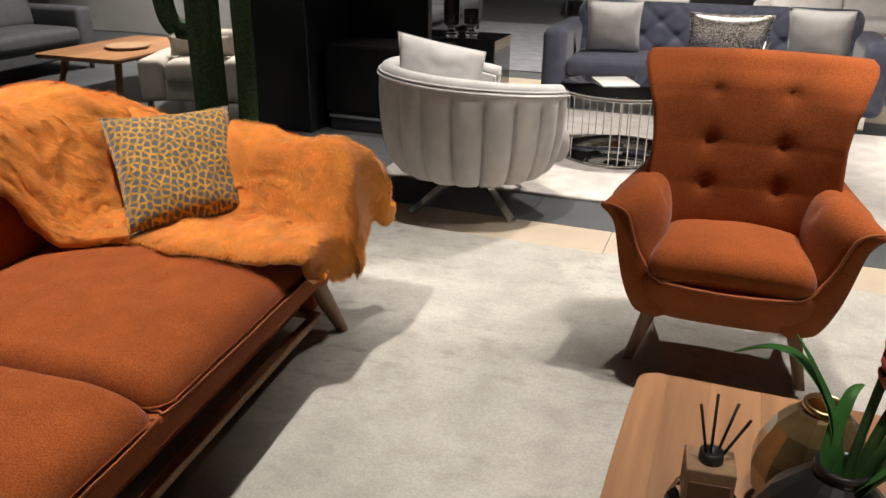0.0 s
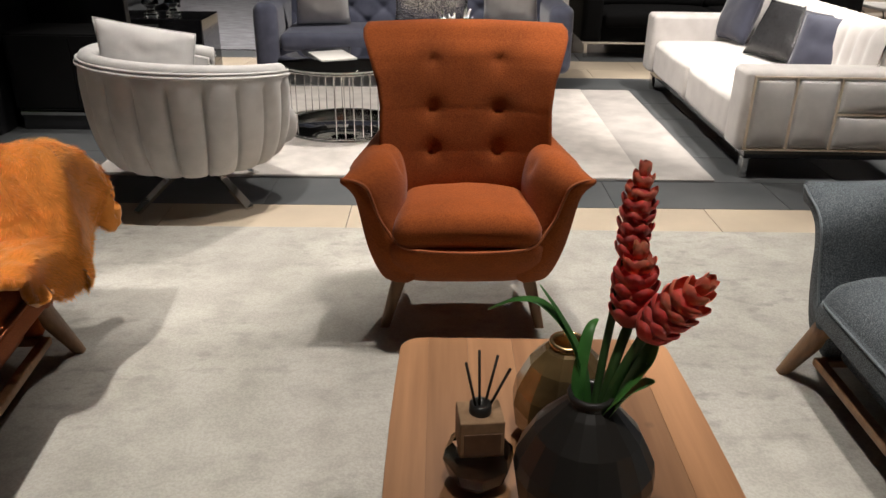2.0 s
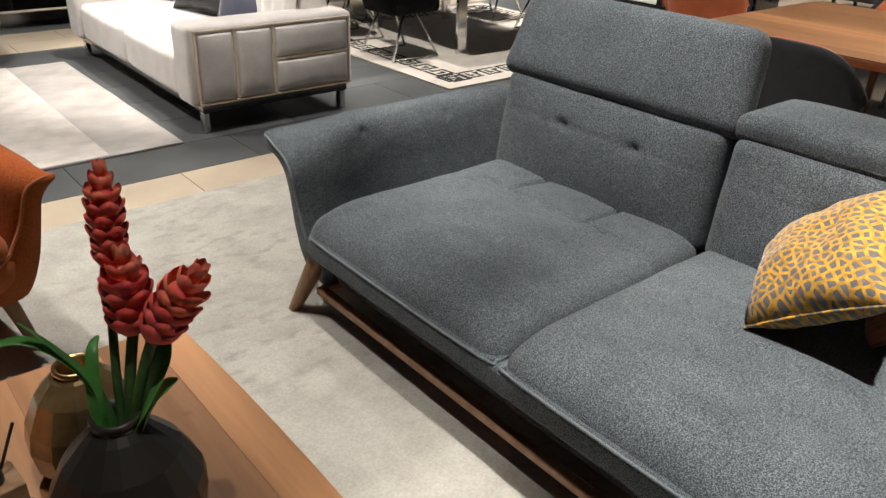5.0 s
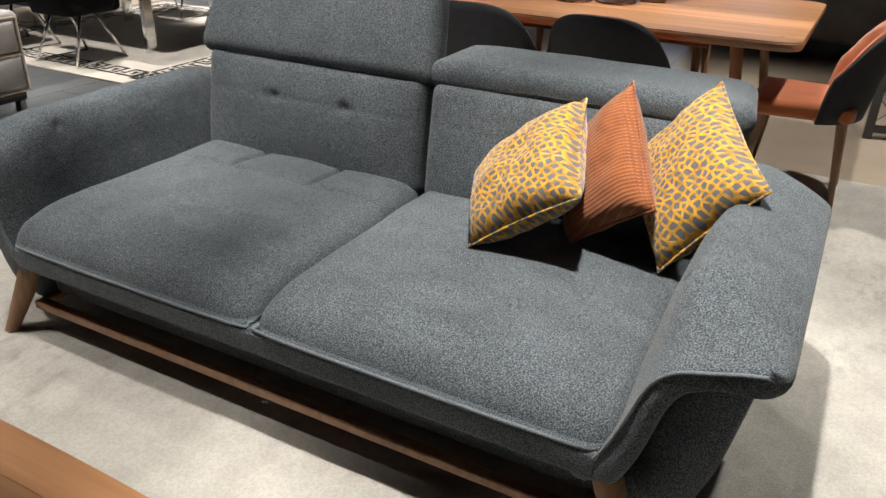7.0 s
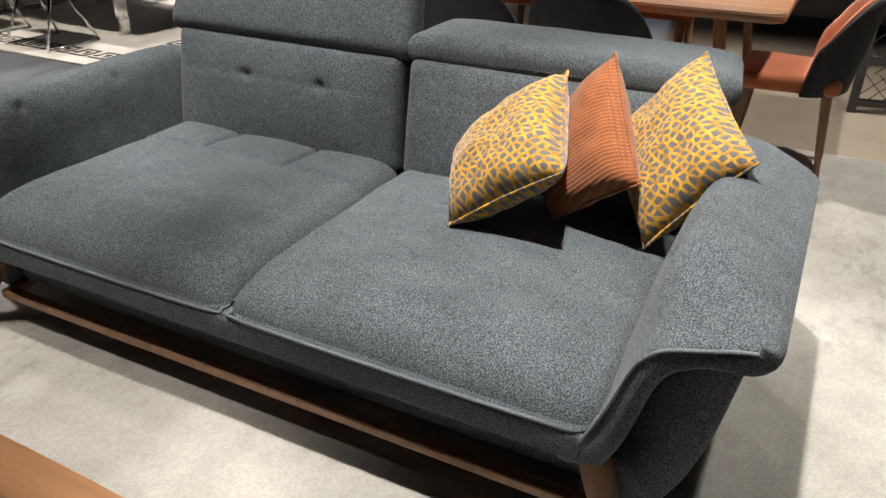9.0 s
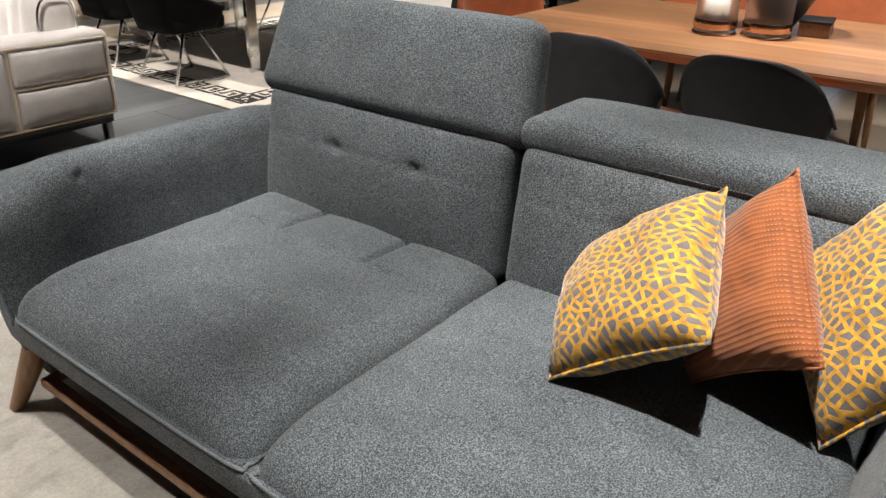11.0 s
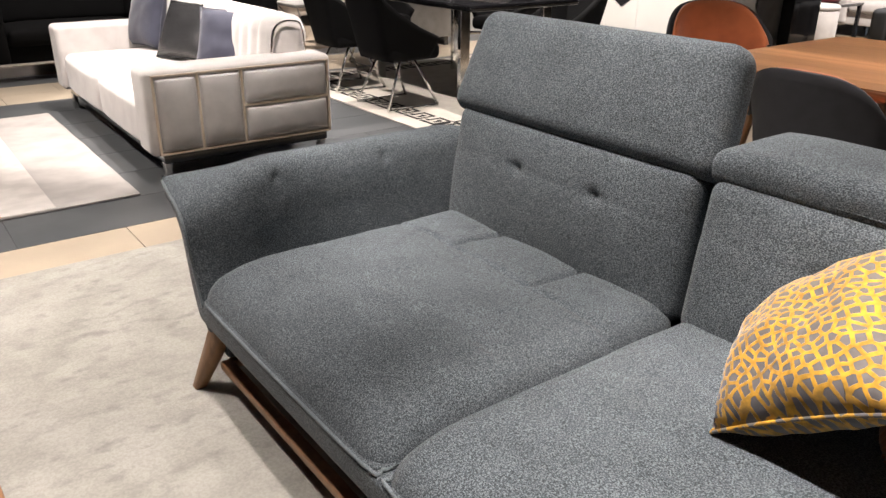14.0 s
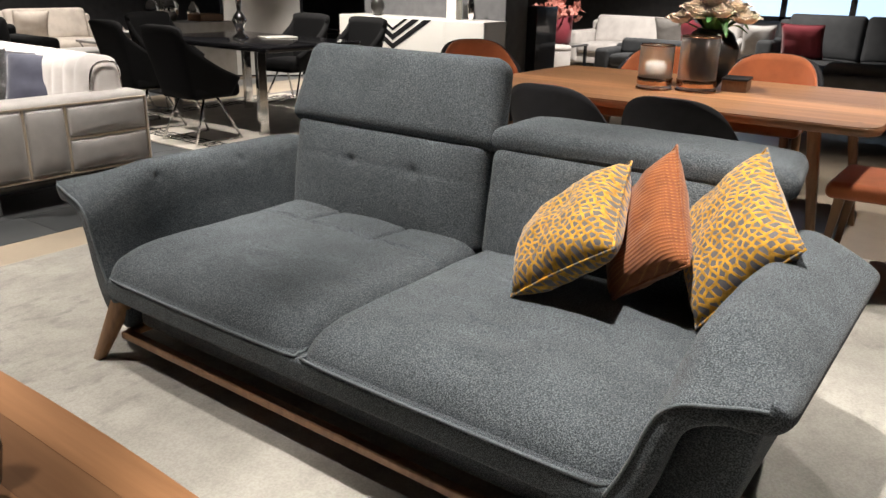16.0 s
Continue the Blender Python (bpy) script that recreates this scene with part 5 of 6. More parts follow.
for k in range(26):
    a, e = rnd.uniform(0, 6.28), rnd.uniform(.1, 1.0)
    d = Vector((math.cos(a) * e, math.sin(a) * e, rnd.uniform(.5, 1.1)))
    part("branch", tube([(0, 0, .44), tuple(d * .12 + Vector((0, 0, .44))), tuple(d * .24 + Vector((rnd.uniform(-.05, .05), rnd.uniform(-.05, .05), .44)))], [.008, .007, .009], 5), M["sequin"], orn)


# ---- plain sofas that stand farther off ----
def plain_sofa(name, m, w, d, fabric, label, leg, back=.8, arm=.62, seats=2, group="", base=.14):
    s = thing(name, m, label, "sofa", group)
    box_part("base", s, fabric, -w / 2 + .02, w / 2 - .02, .04, d - .02, base, .3, .02)
    for side in (-1, 1):
        x0, x1 = (-w / 2, -w / 2 + .2) if side < 0 else (w / 2 - .2, w / 2)
        box_part("arm", s, fabric, x0, x1, 0, d, base, arm, .05)
    sw = (w - .4) / seats
    for k in range(seats):
        x0 = -w / 2 + .2 + k * sw
        def puff(q, sx=sw / 2):
            if q.z > 0:
                q.z += .025 * (1 - (q.x / sx) ** 4) * (1 - (q.y / .36) ** 4)
            return q
        box_part("seat_cushion", s, fabric, x0 + .003, x0 + sw - .003, -.01, d - .25, .29, .43, .05, (8, 8, 1), puff)
        def bp(q, sx=sw / 2):
            if q.y < 0:
                q.y -= .03 * (1 - (q.x / sx) ** 4) * (1 - (q.z / .25) ** 4)
            return q
        part("back_cushion", put(rbox((sw - .006, .18, back - .38), .06, (8, 1, 8), 4, bp), pose(x0 + sw / 2, d - .27, (back + .42) / 2, -10, 0, 0)), fabric, s)
    box_part("backrest", s, fabric, -w / 2 + .05, w / 2 - .05, d - .18, d, base, back - .06, .05)
    for x in (-w / 2 + .06, w / 2 - .06):
        for y in (.06, d - .06):
            part("leg", box(x - .018, x + .018, y - .018, y + .018, 0, base + .02, .003), leg, s, smooth=False)
    return s


plain_sofa("plain_sofa", pose(2.92, 7.82, 0), 2.7, .95, M["black"], "black velvet sofa on slim chrome legs", M["chrome"], .82, .66)
# chrome rail under the black sofa
part("frame_rail", box(-1.33, 1.33, .01, .04, .135, .16, .004), M["chrome"], bpy.data.objects["plain_sofa"], "chrome front rail", smooth=False)


# ---- dining set on the Greek key rug ----
key = rug("area_rug", 3.68, 6.25, 4.22, 6.75, M["cream_rug"], "cream rug with a black Greek key border")
KEY = ("1111110", "1000010", "1011010", "1010010", "1010011", "1000000", "1111111")
def key_row(x, y, ux, uy, count, cell):
    bm = bmesh.new()
    for k in range(count):
        for r, row in enumerate(KEY):
            for c, on in enumerate(row):
                if on == "1":
                    p = Vector((x, y, 0)) + Vector((ux, uy, 0)) * ((k * 8 + c) * cell) + Vector((-uy, ux, 0)) * (r * cell)
                    q = box(p.x - cell * .5, p.x + cell * .5, p.y - cell * .5, p.y + cell * .5, .0125, .0148, .0004, (1, 1, 1), 1)
                    add(bm, q)
    ob = part("border", bm, M["key_black"], key, "black Greek key border", smooth=False)
    ob["kind"] = "stuff"
    return ob
key_row(3.98, 4.34, 0, 1, 12, .0245)
key_row(3.8, 4.36, 1, 0, 12, .0245)
key_row(3.8, 6.47, 1, 0, 12, .0245)
key_row(6.16, 4.34, 0, 1, 12, .0245)

bt = thing("dining_table", Matrix.Translation((4.87, 5.6, .0125)), "black glossy dining table with chrome legs", "dining table")
part("tabletop", slab(rounded(-.55, .55, -.85, .85, .03), .70, .745), M["black_lacquer"], bt)
for x in (-.42, .42):
    for y in (-.6, .6):
        leg = part("leg", box(x - .045, x + .045, y - .02, y + .02, 0, .70, .004), M["chrome"], bt, "polished chrome leg", smooth=False)


def shell_chair(m, seat_m, back_m, leg_m, label, group):
    """A dining chair with a curved shell back."""
    s = thing("dining_chair", m, label, "chair", group)
    def puff(w):
        if w.z > 0:
            w.z += .015 * (1 - (w.x / .23) ** 2) * (1 - (w.y / .22) ** 2)
        w.x *= 1 - .1 * (w.y / .22)
        return w
    part("seat", put(rbox((.46, .44, .075), .03, (6, 6, 1), 3, puff), Matrix.Translation((0, 0, .44))), seat_m, s)
    def back(off):
        def f(u, v):
            a = radians(mix(-78, 78, u))
            z = .40 + v * .43
            r = mix(.235, .265, v)
            k = 1 - abs(2 * u - 1) ** 3 * .55 * v ** 1.2
            z = .40 + (z - .40) * k
            return Vector(((r + off) * math.sin(a) * 1.0, .02 + (r + off) * math.cos(a) * .9 + .05 * v, z))
        return f
    part("inner_back", thicken(sheet(24, 10, back(-.008)), .012), seat_m, s)
    part("outer_shell", thicken(sheet(24, 10, back(.022)), .014), back_m, s)
    for x, y in ((-.18, -.16), (.18, -.16), (-.17, .17), (.17, .17)):
        part("leg", taper_leg((x, y, .42), (x * 1.12, y * 1.25, 0), .022, .012), leg_m, s)
    return s


def winged_chair(m):
    """A dining chair whose angular back runs into sloping arms, on two chrome sled frames."""
    s = thing("dining_chair", m, "black velvet dining chair on thin chrome legs", "chair", "black dining chairs")
    plan = spline([(-.285, -.2, .15), (-.28, 0, .25), (-.265, .2, .42), (-.23, .27, .535), (0, .285, .55), (.23, .27, .535), (.265, .2, .42), (.28, 0, .25), (.285, -.2, .15)], 4)
    def shell(u, v):
        k = u * (len(plan) - 1)
        i = min(len(plan) - 2, int(k))
        p = plan[i].lerp(plan[i + 1], k - i)
        w = mix(.74, 1.0, v ** .8)
        return Vector((p.x * w, p.y * mix(.78, 1, v) + .06 * v * max(0, p.y) / .28, .36 + p.z * v))
    part("shell", thicken(sheet(40, 8, shell), .045), M["black"], s)
    def puff(w):
        if w.z > 0:
            w.z += .02 * (1 - (w.x / .23) ** 2) * (1 - (w.y / .22) ** 2)
        return w
    part("seat", put(rbox((.44, .46, .12), .045, (6, 6, 1), 3, puff), Matrix.Translation((0, -.03, .41))), M["black"], s)
    for x in (-.2, .2):
        for y0, y1 in ((-.05, -.23), (.06, .22)):
            part("leg", tube([(x * .75, y0, .37), (x * 1.1, y1, .01)], .01, 6), M["chrome"], s)
        part("runner", tube([(x * 1.1, -.23, .012), (x * 1.1, .22, .012)], .009, 6), M["chrome"], s)
    return s


black_chair = winged_chair(pose(3.98, 5.22, .0135, 0, 0, 90))
for x, y, rz in ((4.02, 6.02, 86), (5.76, 5.25, -90), (5.78, 6.05, -86), (4.85, 6.85, 0)):
    copy_thing(black_chair, pose(x, y, .0135, 0, 0, rz))
tagged(part("candlestick", put(lathe([(.001, 0), (.045, 0), (.05, .01), (.02, .03), (.03, .07), (.045, .1), (.03, .13), (.012, .15), (.018, .2), (.012, .24), (.03, .26), (.03, .27), (.001, .27)], 24), Matrix.Translation((4.75, 5.6, .757)) @ Matrix.Diagonal((1.5, 1.5, 1.6, 1))), M["chrome"]), "polished silver candlestick on the black table", "candlestick")
tagged(part("magazine", put(rbox((.22, .3, .012), .002, (1, 1, 1), 1), pose(5.1, 5.5, .7635, 0, 0, 70)), M["white_lacquer"]), "open white magazine on the black table", "magazine")

# ---- walnut dining table and chairs ----
plank_table("dining_table", 3.74, 5.1, .31, 2.46, .75, "long walnut dining table with chamfered boards", [(3.95, .6, 3.9, .5), (4.9, .6, 4.95, .5), (3.95, 2.2, 3.9, 2.3), (4.9, 2.2, 4.95, 2.3)], thick=.04, bow=.02, r=.09, planks=9, cat="dining table", seed=9)
walnut_chair = shell_chair(pose(3.66, 1.70, .0135, 0, 0, 90), M["orange_velvet"], M["black_shell"], M["leg"], "dining chair with orange seat and charcoal outer shell", "walnut table chairs")
for x, y, rz in ((3.66, 1.08, 90), (4.03, .26, 180)):
    copy_thing(walnut_chair, pose(x, y, .0135, 0, 0, rz))
for x, y, rz in ((4.85, 2.98, -28), (5.3, 1.2, -90), (5.3, 1.95, -90)):
    copy_thing(walnut_chair, pose(x, y, .001, 0, 0, rz) @ Matrix.Diagonal((1.22, 1.08, 1.06, 1)))


def lantern(x, y, r, h, glass_m, candle):
    s = thing("candle_lantern", Matrix.Translation((x, y, .751)), "ribbed glass candle lantern with a copper band", "lantern", "table lanterns")
    n = 56
    rings = [[((r + .0018 * (k % 2)) * math.cos(2 * math.pi * k / n), (r + .0018 * (k % 2)) * math.sin(2 * math.pi * k / n), z) for k in range(n)] for z in (.0, .02, h * .5, h)]
    part("glass", thicken(loft(rings, caps=False), .003), glass_m, s)
    part("band", lathe([(r + .003, .025), (r + .006, .03), (r + .006, .06), (r + .003, .065)], 40), M["copper"], s)
    part("foot", lathe([(.001, 0), (r + .008, 0), (r + .01, .006), (r + .004, .012), (.001, .012)], 40), M["copper"], s)
    part("rim", tube([((r + .002) * math.cos(a), (r + .002) * math.sin(a), h) for a in [2 * math.pi * i / 40 for i in range(40)]], .004, 6, closed=True), M["copper"], s)
    if candle:
        part("candle", lathe([(.001, .013), (r * .62, .013), (r * .63, .13), (r * .5, .135), (.001, .13)], 28), M["wax"], s)


lantern(4.29, 1.52, .09, .235, M["ribbed_glass"], True)
lantern(4.36, 1.31, .10, .29, M["ribbed_glass"], False)
rv = thing("rose_vase", Matrix.Translation((4.6, 1.33, .751)), "dark glass globe vase of cream roses", "vase")
part("bowl", lathe([(.001, 0), (.06, 0), (.1, .06), (.15, .16), (.15, .22), (.11, .30), (.08, .32), (.075, .31), (.1, .29), (.14, .21), (.13, .15), (.08, .05), (.001, .03)], 40), M["black_glaze"], rv)
rnd = random.Random(3)
for k, (dx, dy, dz) in enumerate(((0, 0, .47), (-.02, .14, .44), (.02, -.13, .45), (-.12, .06, .41), (-.11, -.07, .42), (.1, .06, .44), (-.06, .22, .38), (-.03, -.22, .39), (.08, -.17, .41), (-.06, .0, .50))):
    c = Vector((dx * .8, dy * .8, dz))
    bm = bmesh.new()
    for ring in range(6):
        cnt = 3 + ring
        for j in range(cnt):
            t = 2 * math.pi * (j / cnt + ring * .17)
            lay = []
            for iv in range(5):
                v = iv / 4
                row = []
                for iu in range(5):
                    u = iu / 4 - .5
                    rr = (.010 + ring * .0112) * (.55 + .6 * v ** .7) + (.012 * v ** 3 if ring > 2 else -.006 * v)
                    ang = t + u * 6.3 / cnt * 1.15
                    z = -.035 + .078 * v * (1 - ring * .06) - .012 * (2 * u) ** 2 * v - (.012 * v ** 4 * ring / 3)
                    row.append(bm.verts.new(c + Vector((rr * math.cos(ang), rr * math.sin(ang), z))))
                lay.append(row)
            for r0, r1 in zip(lay, lay[1:]):
                for i in range(4):
                    bm.faces.new((r0[i], r0[i + 1], r1[i + 1], r1[i]))
    part("rose", bm, M["rose"], rv)
for k in range(14):
    a = rnd.uniform(0, 6.28)
    d = Vector((math.cos(a), math.sin(a), 0))
    leaf([d * .04 + Vector((0, 0, .30)), d * .12 + Vector((0, 0, .36 + rnd.uniform(-.03, .04))), d * .21 + Vector((0, 0, .34 + rnd.uniform(-.06, .06)))], .025, rv)
bk = thing("decor_box", pose(4.56, 1.15, .751, 0, 0, 8), "black and copper book-shaped box on the walnut table", "box")
part("cover", box(-.09, .09, -.07, .07, .06, .072, .003), M["black_shell"], bk, smooth=False)
part("pages", box(-.085, .085, -.066, .066, .0, .06, .003), M["kraft_dark"], bk, smooth=False)


# ---- farther zones of the showroom ----
sb = thing("sideboard", Matrix.Translation((7.8, 5.97, 0)), "white lacquer sideboard with a black V inlay", "sideboard")
part("body", box(-.22, .25, -1.12, 1.12, .08, .85, .008), M["white_lacquer"], sb, smooth=False)
part("plinth", box(-.18, .22, -1.08, 1.08, 0, .082, .004), M["black_lacquer"], sb, smooth=False)
for k in range(4):
    part("door", box(-.238, -.221, -1.115 + .558 * k, -.56 + .558 * k, .09, .842, .003), M["white_lacquer"], sb, smooth=False)
for zb, h in ((.47, .07), (.58, .07), (.69, .035)):
    for sgn in (1, -1):
        outline_v = [(.22, zb), (.22, zb + h), (.22 + sgn * (.838 - zb - h) / .62, .838), (.22 + sgn * (.838 - zb) / .62, .838)]
        bm = bmesh.new()
        f = [bm.verts.new((q, y, z)) for q in (-.2425, -.2385) for y, z in outline_v]
        for idx in ((0, 1, 2, 3), (4, 5, 6, 7), (0, 1, 5, 4), (1, 2, 6, 5), (2, 3, 7, 6), (3, 0, 4, 7)):
            bm.faces.new([f[i] for i in idx])
        part("inlay", bm, M["black_lacquer"], sb, "black V stripe", smooth=False)


def ornament(name, x, y, z, prof, material, label, cat="ornament"):
    return tagged(part(name, put(lathe(prof, 24), Matrix.Translation((x, y, z))), material), label, cat)


VASE = [(.001, 0), (.05, 0), (.08, .06), (.09, .13), (.06, .2), (.03, .23), (.04, .26), (.03, .262), (.001, .2)]
ornament("vase", 7.75, 6.6, .852, VASE, M["black_glaze"], "black vase on the white sideboard", "vase")
ornament("vase", 7.8, 5.2, .852, [(r * .5, z * 1.2) for r, z in VASE], M["chrome"], "slim silver bottle vase on the white sideboard", "vase")
tagged(part("tower_box", box(7.72, 7.84, 5.36, 5.5, .852, 1.25, .005), M["wax"], smooth=False), "cream upright display box on the white sideboard", "box")
tagged(part("mirror_panel", box(8.02, 8.05, 4.9, 7.0, .9, 2.4, .006), M["mirror"], smooth=False), "dark wall mirror above the white sideboard", "mirror", kind="structure")
tagged(part("wall_column", box(8.0, 8.5, 4.85, 7.05, .001, 3.6, .01), M["wall"], smooth=False), "dark partition behind the white sideboard", "partition", kind="structure")
tagged(part("plinth_block", box(8.5, 9.0, 4.72, 5.2, 0, 1.0, .008), M["black_lacquer"], smooth=False), "black lacquer display plinth", "plinth")
drum = thing("drum_stool", Matrix.Translation((9.9, 5.2, 0)), "white upholstered drum stool", "stool")
part("body", lathe([(.001, 0), (.2, 0), (.21, .02), (.21, .38), (.2, .4)], 32), M["white_velvet"], drum)
part("seat", lathe([(.2, .4), (.215, .41), (.215, .44), (.19, .46), (.001, .465)], 32), M["white_velvet"], drum)
stand = thing("side_table", Matrix.Translation((10.3, 5.35, 0)), "small black square side table", "side table")
part("tabletop", box(-.3, .3, -.3, .3, .42, .45, .005), M["black_lacquer"], stand, smooth=False)
for x in (-.27, .27):
    for y in (-.27, .27):
        part("leg", box(x - .02, x + .02, y - .02, y + .02, 0, .42, .003), M["black_lacquer"], stand, smooth=False)
pot = thing("flower_pot", Matrix.Translation((10.3, 5.4, .451)), "plum flower pot with pink blossom", "plant")
part("pot", lathe([(.001, 0), (.17, 0), (.19, .02), (.2, .38), (.18, .38), (.17, .3), (.001, .3)], 28), M["wine"], pot)
rnd = random.Random(8)
for k in range(46):
    a, e = rnd.uniform(0, 6.28), rnd.uniform(.0, .3)
    c = Vector((e * math.cos(a), e * math.sin(a) * 1.25, .42 + rnd.uniform(-.05, .16) - e * .25))
    d = Vector((rnd.uniform(-1, 1), rnd.uniform(-1, 1), rnd.uniform(.2, 1))).normalized()
    bm = bmesh.new()
    q = d.orthogonal().normalized()
    for j in range(5):
        r0 = Matrix.Rotation(j * 1.2566, 3, d) @ q
        s0 = d.cross(r0)
        bm.faces.new([bm.verts.new(p) for p in (c, c + r0 * .05 - s0 * .03 + d * .02, c + r0 * .085 + d * .035, c + r0 * .05 + s0 * .03 + d * .02)])
    part("blossom", bm, M["pink"], pot)

plain_sofa("plain_sofa", pose(10.9, 4.3, 0, 0, 0, -90), 2.6, .95, M["white_velvet"], "light grey fabric sofa with scatter cushions", M["chrome"], .8, .6)
for y, m_, lab in ((3.55, "dark_fabric", "charcoal scatter cushion on grey sofa"), (3.75, "wine", "rust red scatter cushion on grey sofa"), (4.1, "grey_fabric", "grey scatter cushion on grey sofa")):
    up_pillow((11.35, y, .45), .45, .42, -90, 24, M[m_], lab, int(y * 10))
plain_sofa("plain_sofa", pose(9.45, 3.75, 0, 0, 0, -90), 1.3, .7, M["dark_fabric"], "charcoal fabric lounge chair", M["black_lacquer"], .6, .5, 1)
plain_sofa("plain_sofa", pose(10.35, 1.55, 0, 0, 0, -90), 2.2, .95, M["dark_fabric"], "charcoal buttoned sofa under the window", M["chrome"], .95, .66)
up_pillow((10.6, 2.15, .45), .5, .46, -90, 24, M["wine"], "burgundy velvet cushion on charcoal sofa", 51)
up_pillow((10.65, 2.7, .45), .4, .42, -80, 24, M["silver"], "pale grey cushion beside charcoal sofa", 52)
plain_sofa("plain_sofa", pose(8.25, .55, 0, 0, 0, 90), 1.9, .9, M["grey_fabric"], "grey sofa seen from behind", M["chrome"], .66, .6)
plain_sofa("plain_sofa", pose(5.0, 9.9, 0), 2.6, .95, M["beige_fabric"], "beige fabric sofa with cushions", M["chrome"], .8, .6)
up_pillow((4.4, 10.35, .45), .45, .4, 8, 22, M["silver"], "striped pale cushion on beige sofa", 53)
up_pillow((5.2, 10.35, .45), .45, .4, -8, 22, M["beige_fabric"], "beige cushion on beige sofa", 54)
for x, y, h, r in ((4.75, 8.15, .5, .28), (5.15, 8.5, .56, .24), (5.5, 8.85, .62, .2)):
    t = thing("nesting_table", Matrix.Translation((x, y, 0)), "grey square nesting side table with wire legs", "side table", "nesting tables")
    part("tabletop", slab(rounded(-r, r, -r, r, .03), h - .03, h), M["grey_fabric"], t, smooth=False)
    for sx in (-1, 1):
        for sy in (-1, 1):
            part("leg", tube([(sx * r * .85, sy * r * .85, h - .03), (sx * r * .3, sy * r * .3, h * .4), (sx * r * .8, sy * r * .8, .006)], .007, 5), M["chrome"], t)
con = thing("console", Matrix.Translation((5.75, 7.75, 0)), "grey wood console with silver ornaments on it", "console")
part("body", box(-.5, .5, -.22, .22, .1, .78, .01), M["grey_fabric"], con, smooth=False)
for x in (-.44, .44):
    part("leg", box(x - .03, x + .03, -.2, .2, 0, .1, .004), M["black_lacquer"], con, smooth=False)
tagged(part("decor_box", box(5.82, 6.14, 7.6, 7.84, .781, .86, .006), M["kraft_dark"], smooth=False), "brown wooden box on the console", "box")
# stands for a mirror: pale paint replaces its bright reflection
panel = thing("framed_board", pose(7.2, 8.15, 0, 0, 0, -42) @ pose(0, 0, 0, -6, 0, 0), "tall framed mirror leaning near the dining area, its bright reflection painted pale", "panel")
part("board", box(-.5, .5, 0, .03, .02, 2.1, .004), M["pale_wall"], panel, smooth=False)
for x0, x1, z0, z1 in ((-.54, -.5, .02, 2.14), (.5, .54, .02, 2.14), (-.5, .5, 2.1, 2.14), (-.5, .5, .0, .02)):
    part("frame", box(x0, x1, -.012, .036, z0, z1, .004), M["black_lacquer"], panel, smooth=False)
for x, k in ((5.4, 1.0), (5.62, 1.3), (5.95, .8)):
    ornament("vase", x, 7.9, .782, [(r * k, z * k) for r, z in VASE], M["chrome"], "polished silver vase on the console", "vase")

# window with daylight
win = tagged(part("window_1", box(14.93, 15.02, 1.3, 4.6, .75, 2.7, .005), M["daylight"], smooth=False), "bright shop window with cool daylight", "window", kind="structure")
for y in (1.3, 2.4, 3.5, 4.6):
    part("window_frame", box(14.88, 14.93, y - .05, y + .05, .7, 2.75, .005), M["black_lacquer"], win, smooth=False)
for z in (.75, 1.7, 2.7):
    part("window_frame", box(14.88, 14.925, 1.25, 4.65, z - .04, z + .04, .005), M["black_lacquer"], win, smooth=False)

# wire mesh screen
scr = thing("mesh_screen", pose(5.2, -.06, 0, 0, 0, -83), "black framed wire mesh display screen", "screen")
for x in (0, 1.3):
    part("post", box(x - .025, x + .025, -.025, .025, 0, 1.9, .004), M["black_lacquer"], scr, smooth=False)
for z in (.06, .3, 1.88):
    part("rail", box(.02, 1.28, -.02, .02, z - .02, z + .02, .003), M["black_lacquer"], scr, smooth=False)
bm = bmesh.new()
for k in range(-24, 20):
    for sgn in (1, -1):
        pts = []
        x0, z0 = k * .075, .08
        for i in range(13):
            x, z = x0 + i * .15, z0 + i * .15
            if 0 <= x <= 1.3 and z <= 1.88:
                pts.append((x if sgn > 0 else 1.3 - x, .004 * sgn, z))
        if len(pts) > 1:
            add(bm, tube(pts, .0028, 4, caps=False))
mesh_ = part("wire_mesh", bm, M["black_lacquer"], scr)
mesh_["kind"] = "stuff"

# left lounge
tagged(part("column", box(-3.12, -2.62, 4.95, 5.64, 0, 3.6, .01), M["black_panel"], smooth=False), "glossy black structural column", "column", kind="structure")
tv = thing("tv_unit", Matrix.Translation((-2.15, 5.3, 0)), "black low cabinet on a chrome base", "cabinet")
part("body", box(-.42, .42, -.2, .25, .14, .62, .006), M["black"], tv, smooth=False)
part("door", box(-.41, -.003, -.215, -.2, .15, .61, .003), M["black"], tv, smooth=False)
part("door", box(.003, .41, -.215, -.2, .15, .61, .003), M["black"], tv, smooth=False)
part("base", box(-.4, .4, -.19, .22, .0, .14, .004), M["black_lacquer"], tv, smooth=False)
part("rail", box(-.4, .4, -.212, -.19, .10, .125, .003), M["chrome"], tv, smooth=False)
tagged(part("partition_wall", box(-2.615, -1.95, 5.565, 5.64, 0, 3.6, .006), M["black_panel"], smooth=False), "glossy black partition panel behind a low cabinet", "partition", kind="structure")
lc = thing("console", Matrix.Translation((-2.35, 6.85, 0)), "black glossy console holding glass candle holders", "console")
part("body", box(-.6, .6, -.25, .25, .0, .5, .008), M["black_lacquer"], lc, smooth=False)
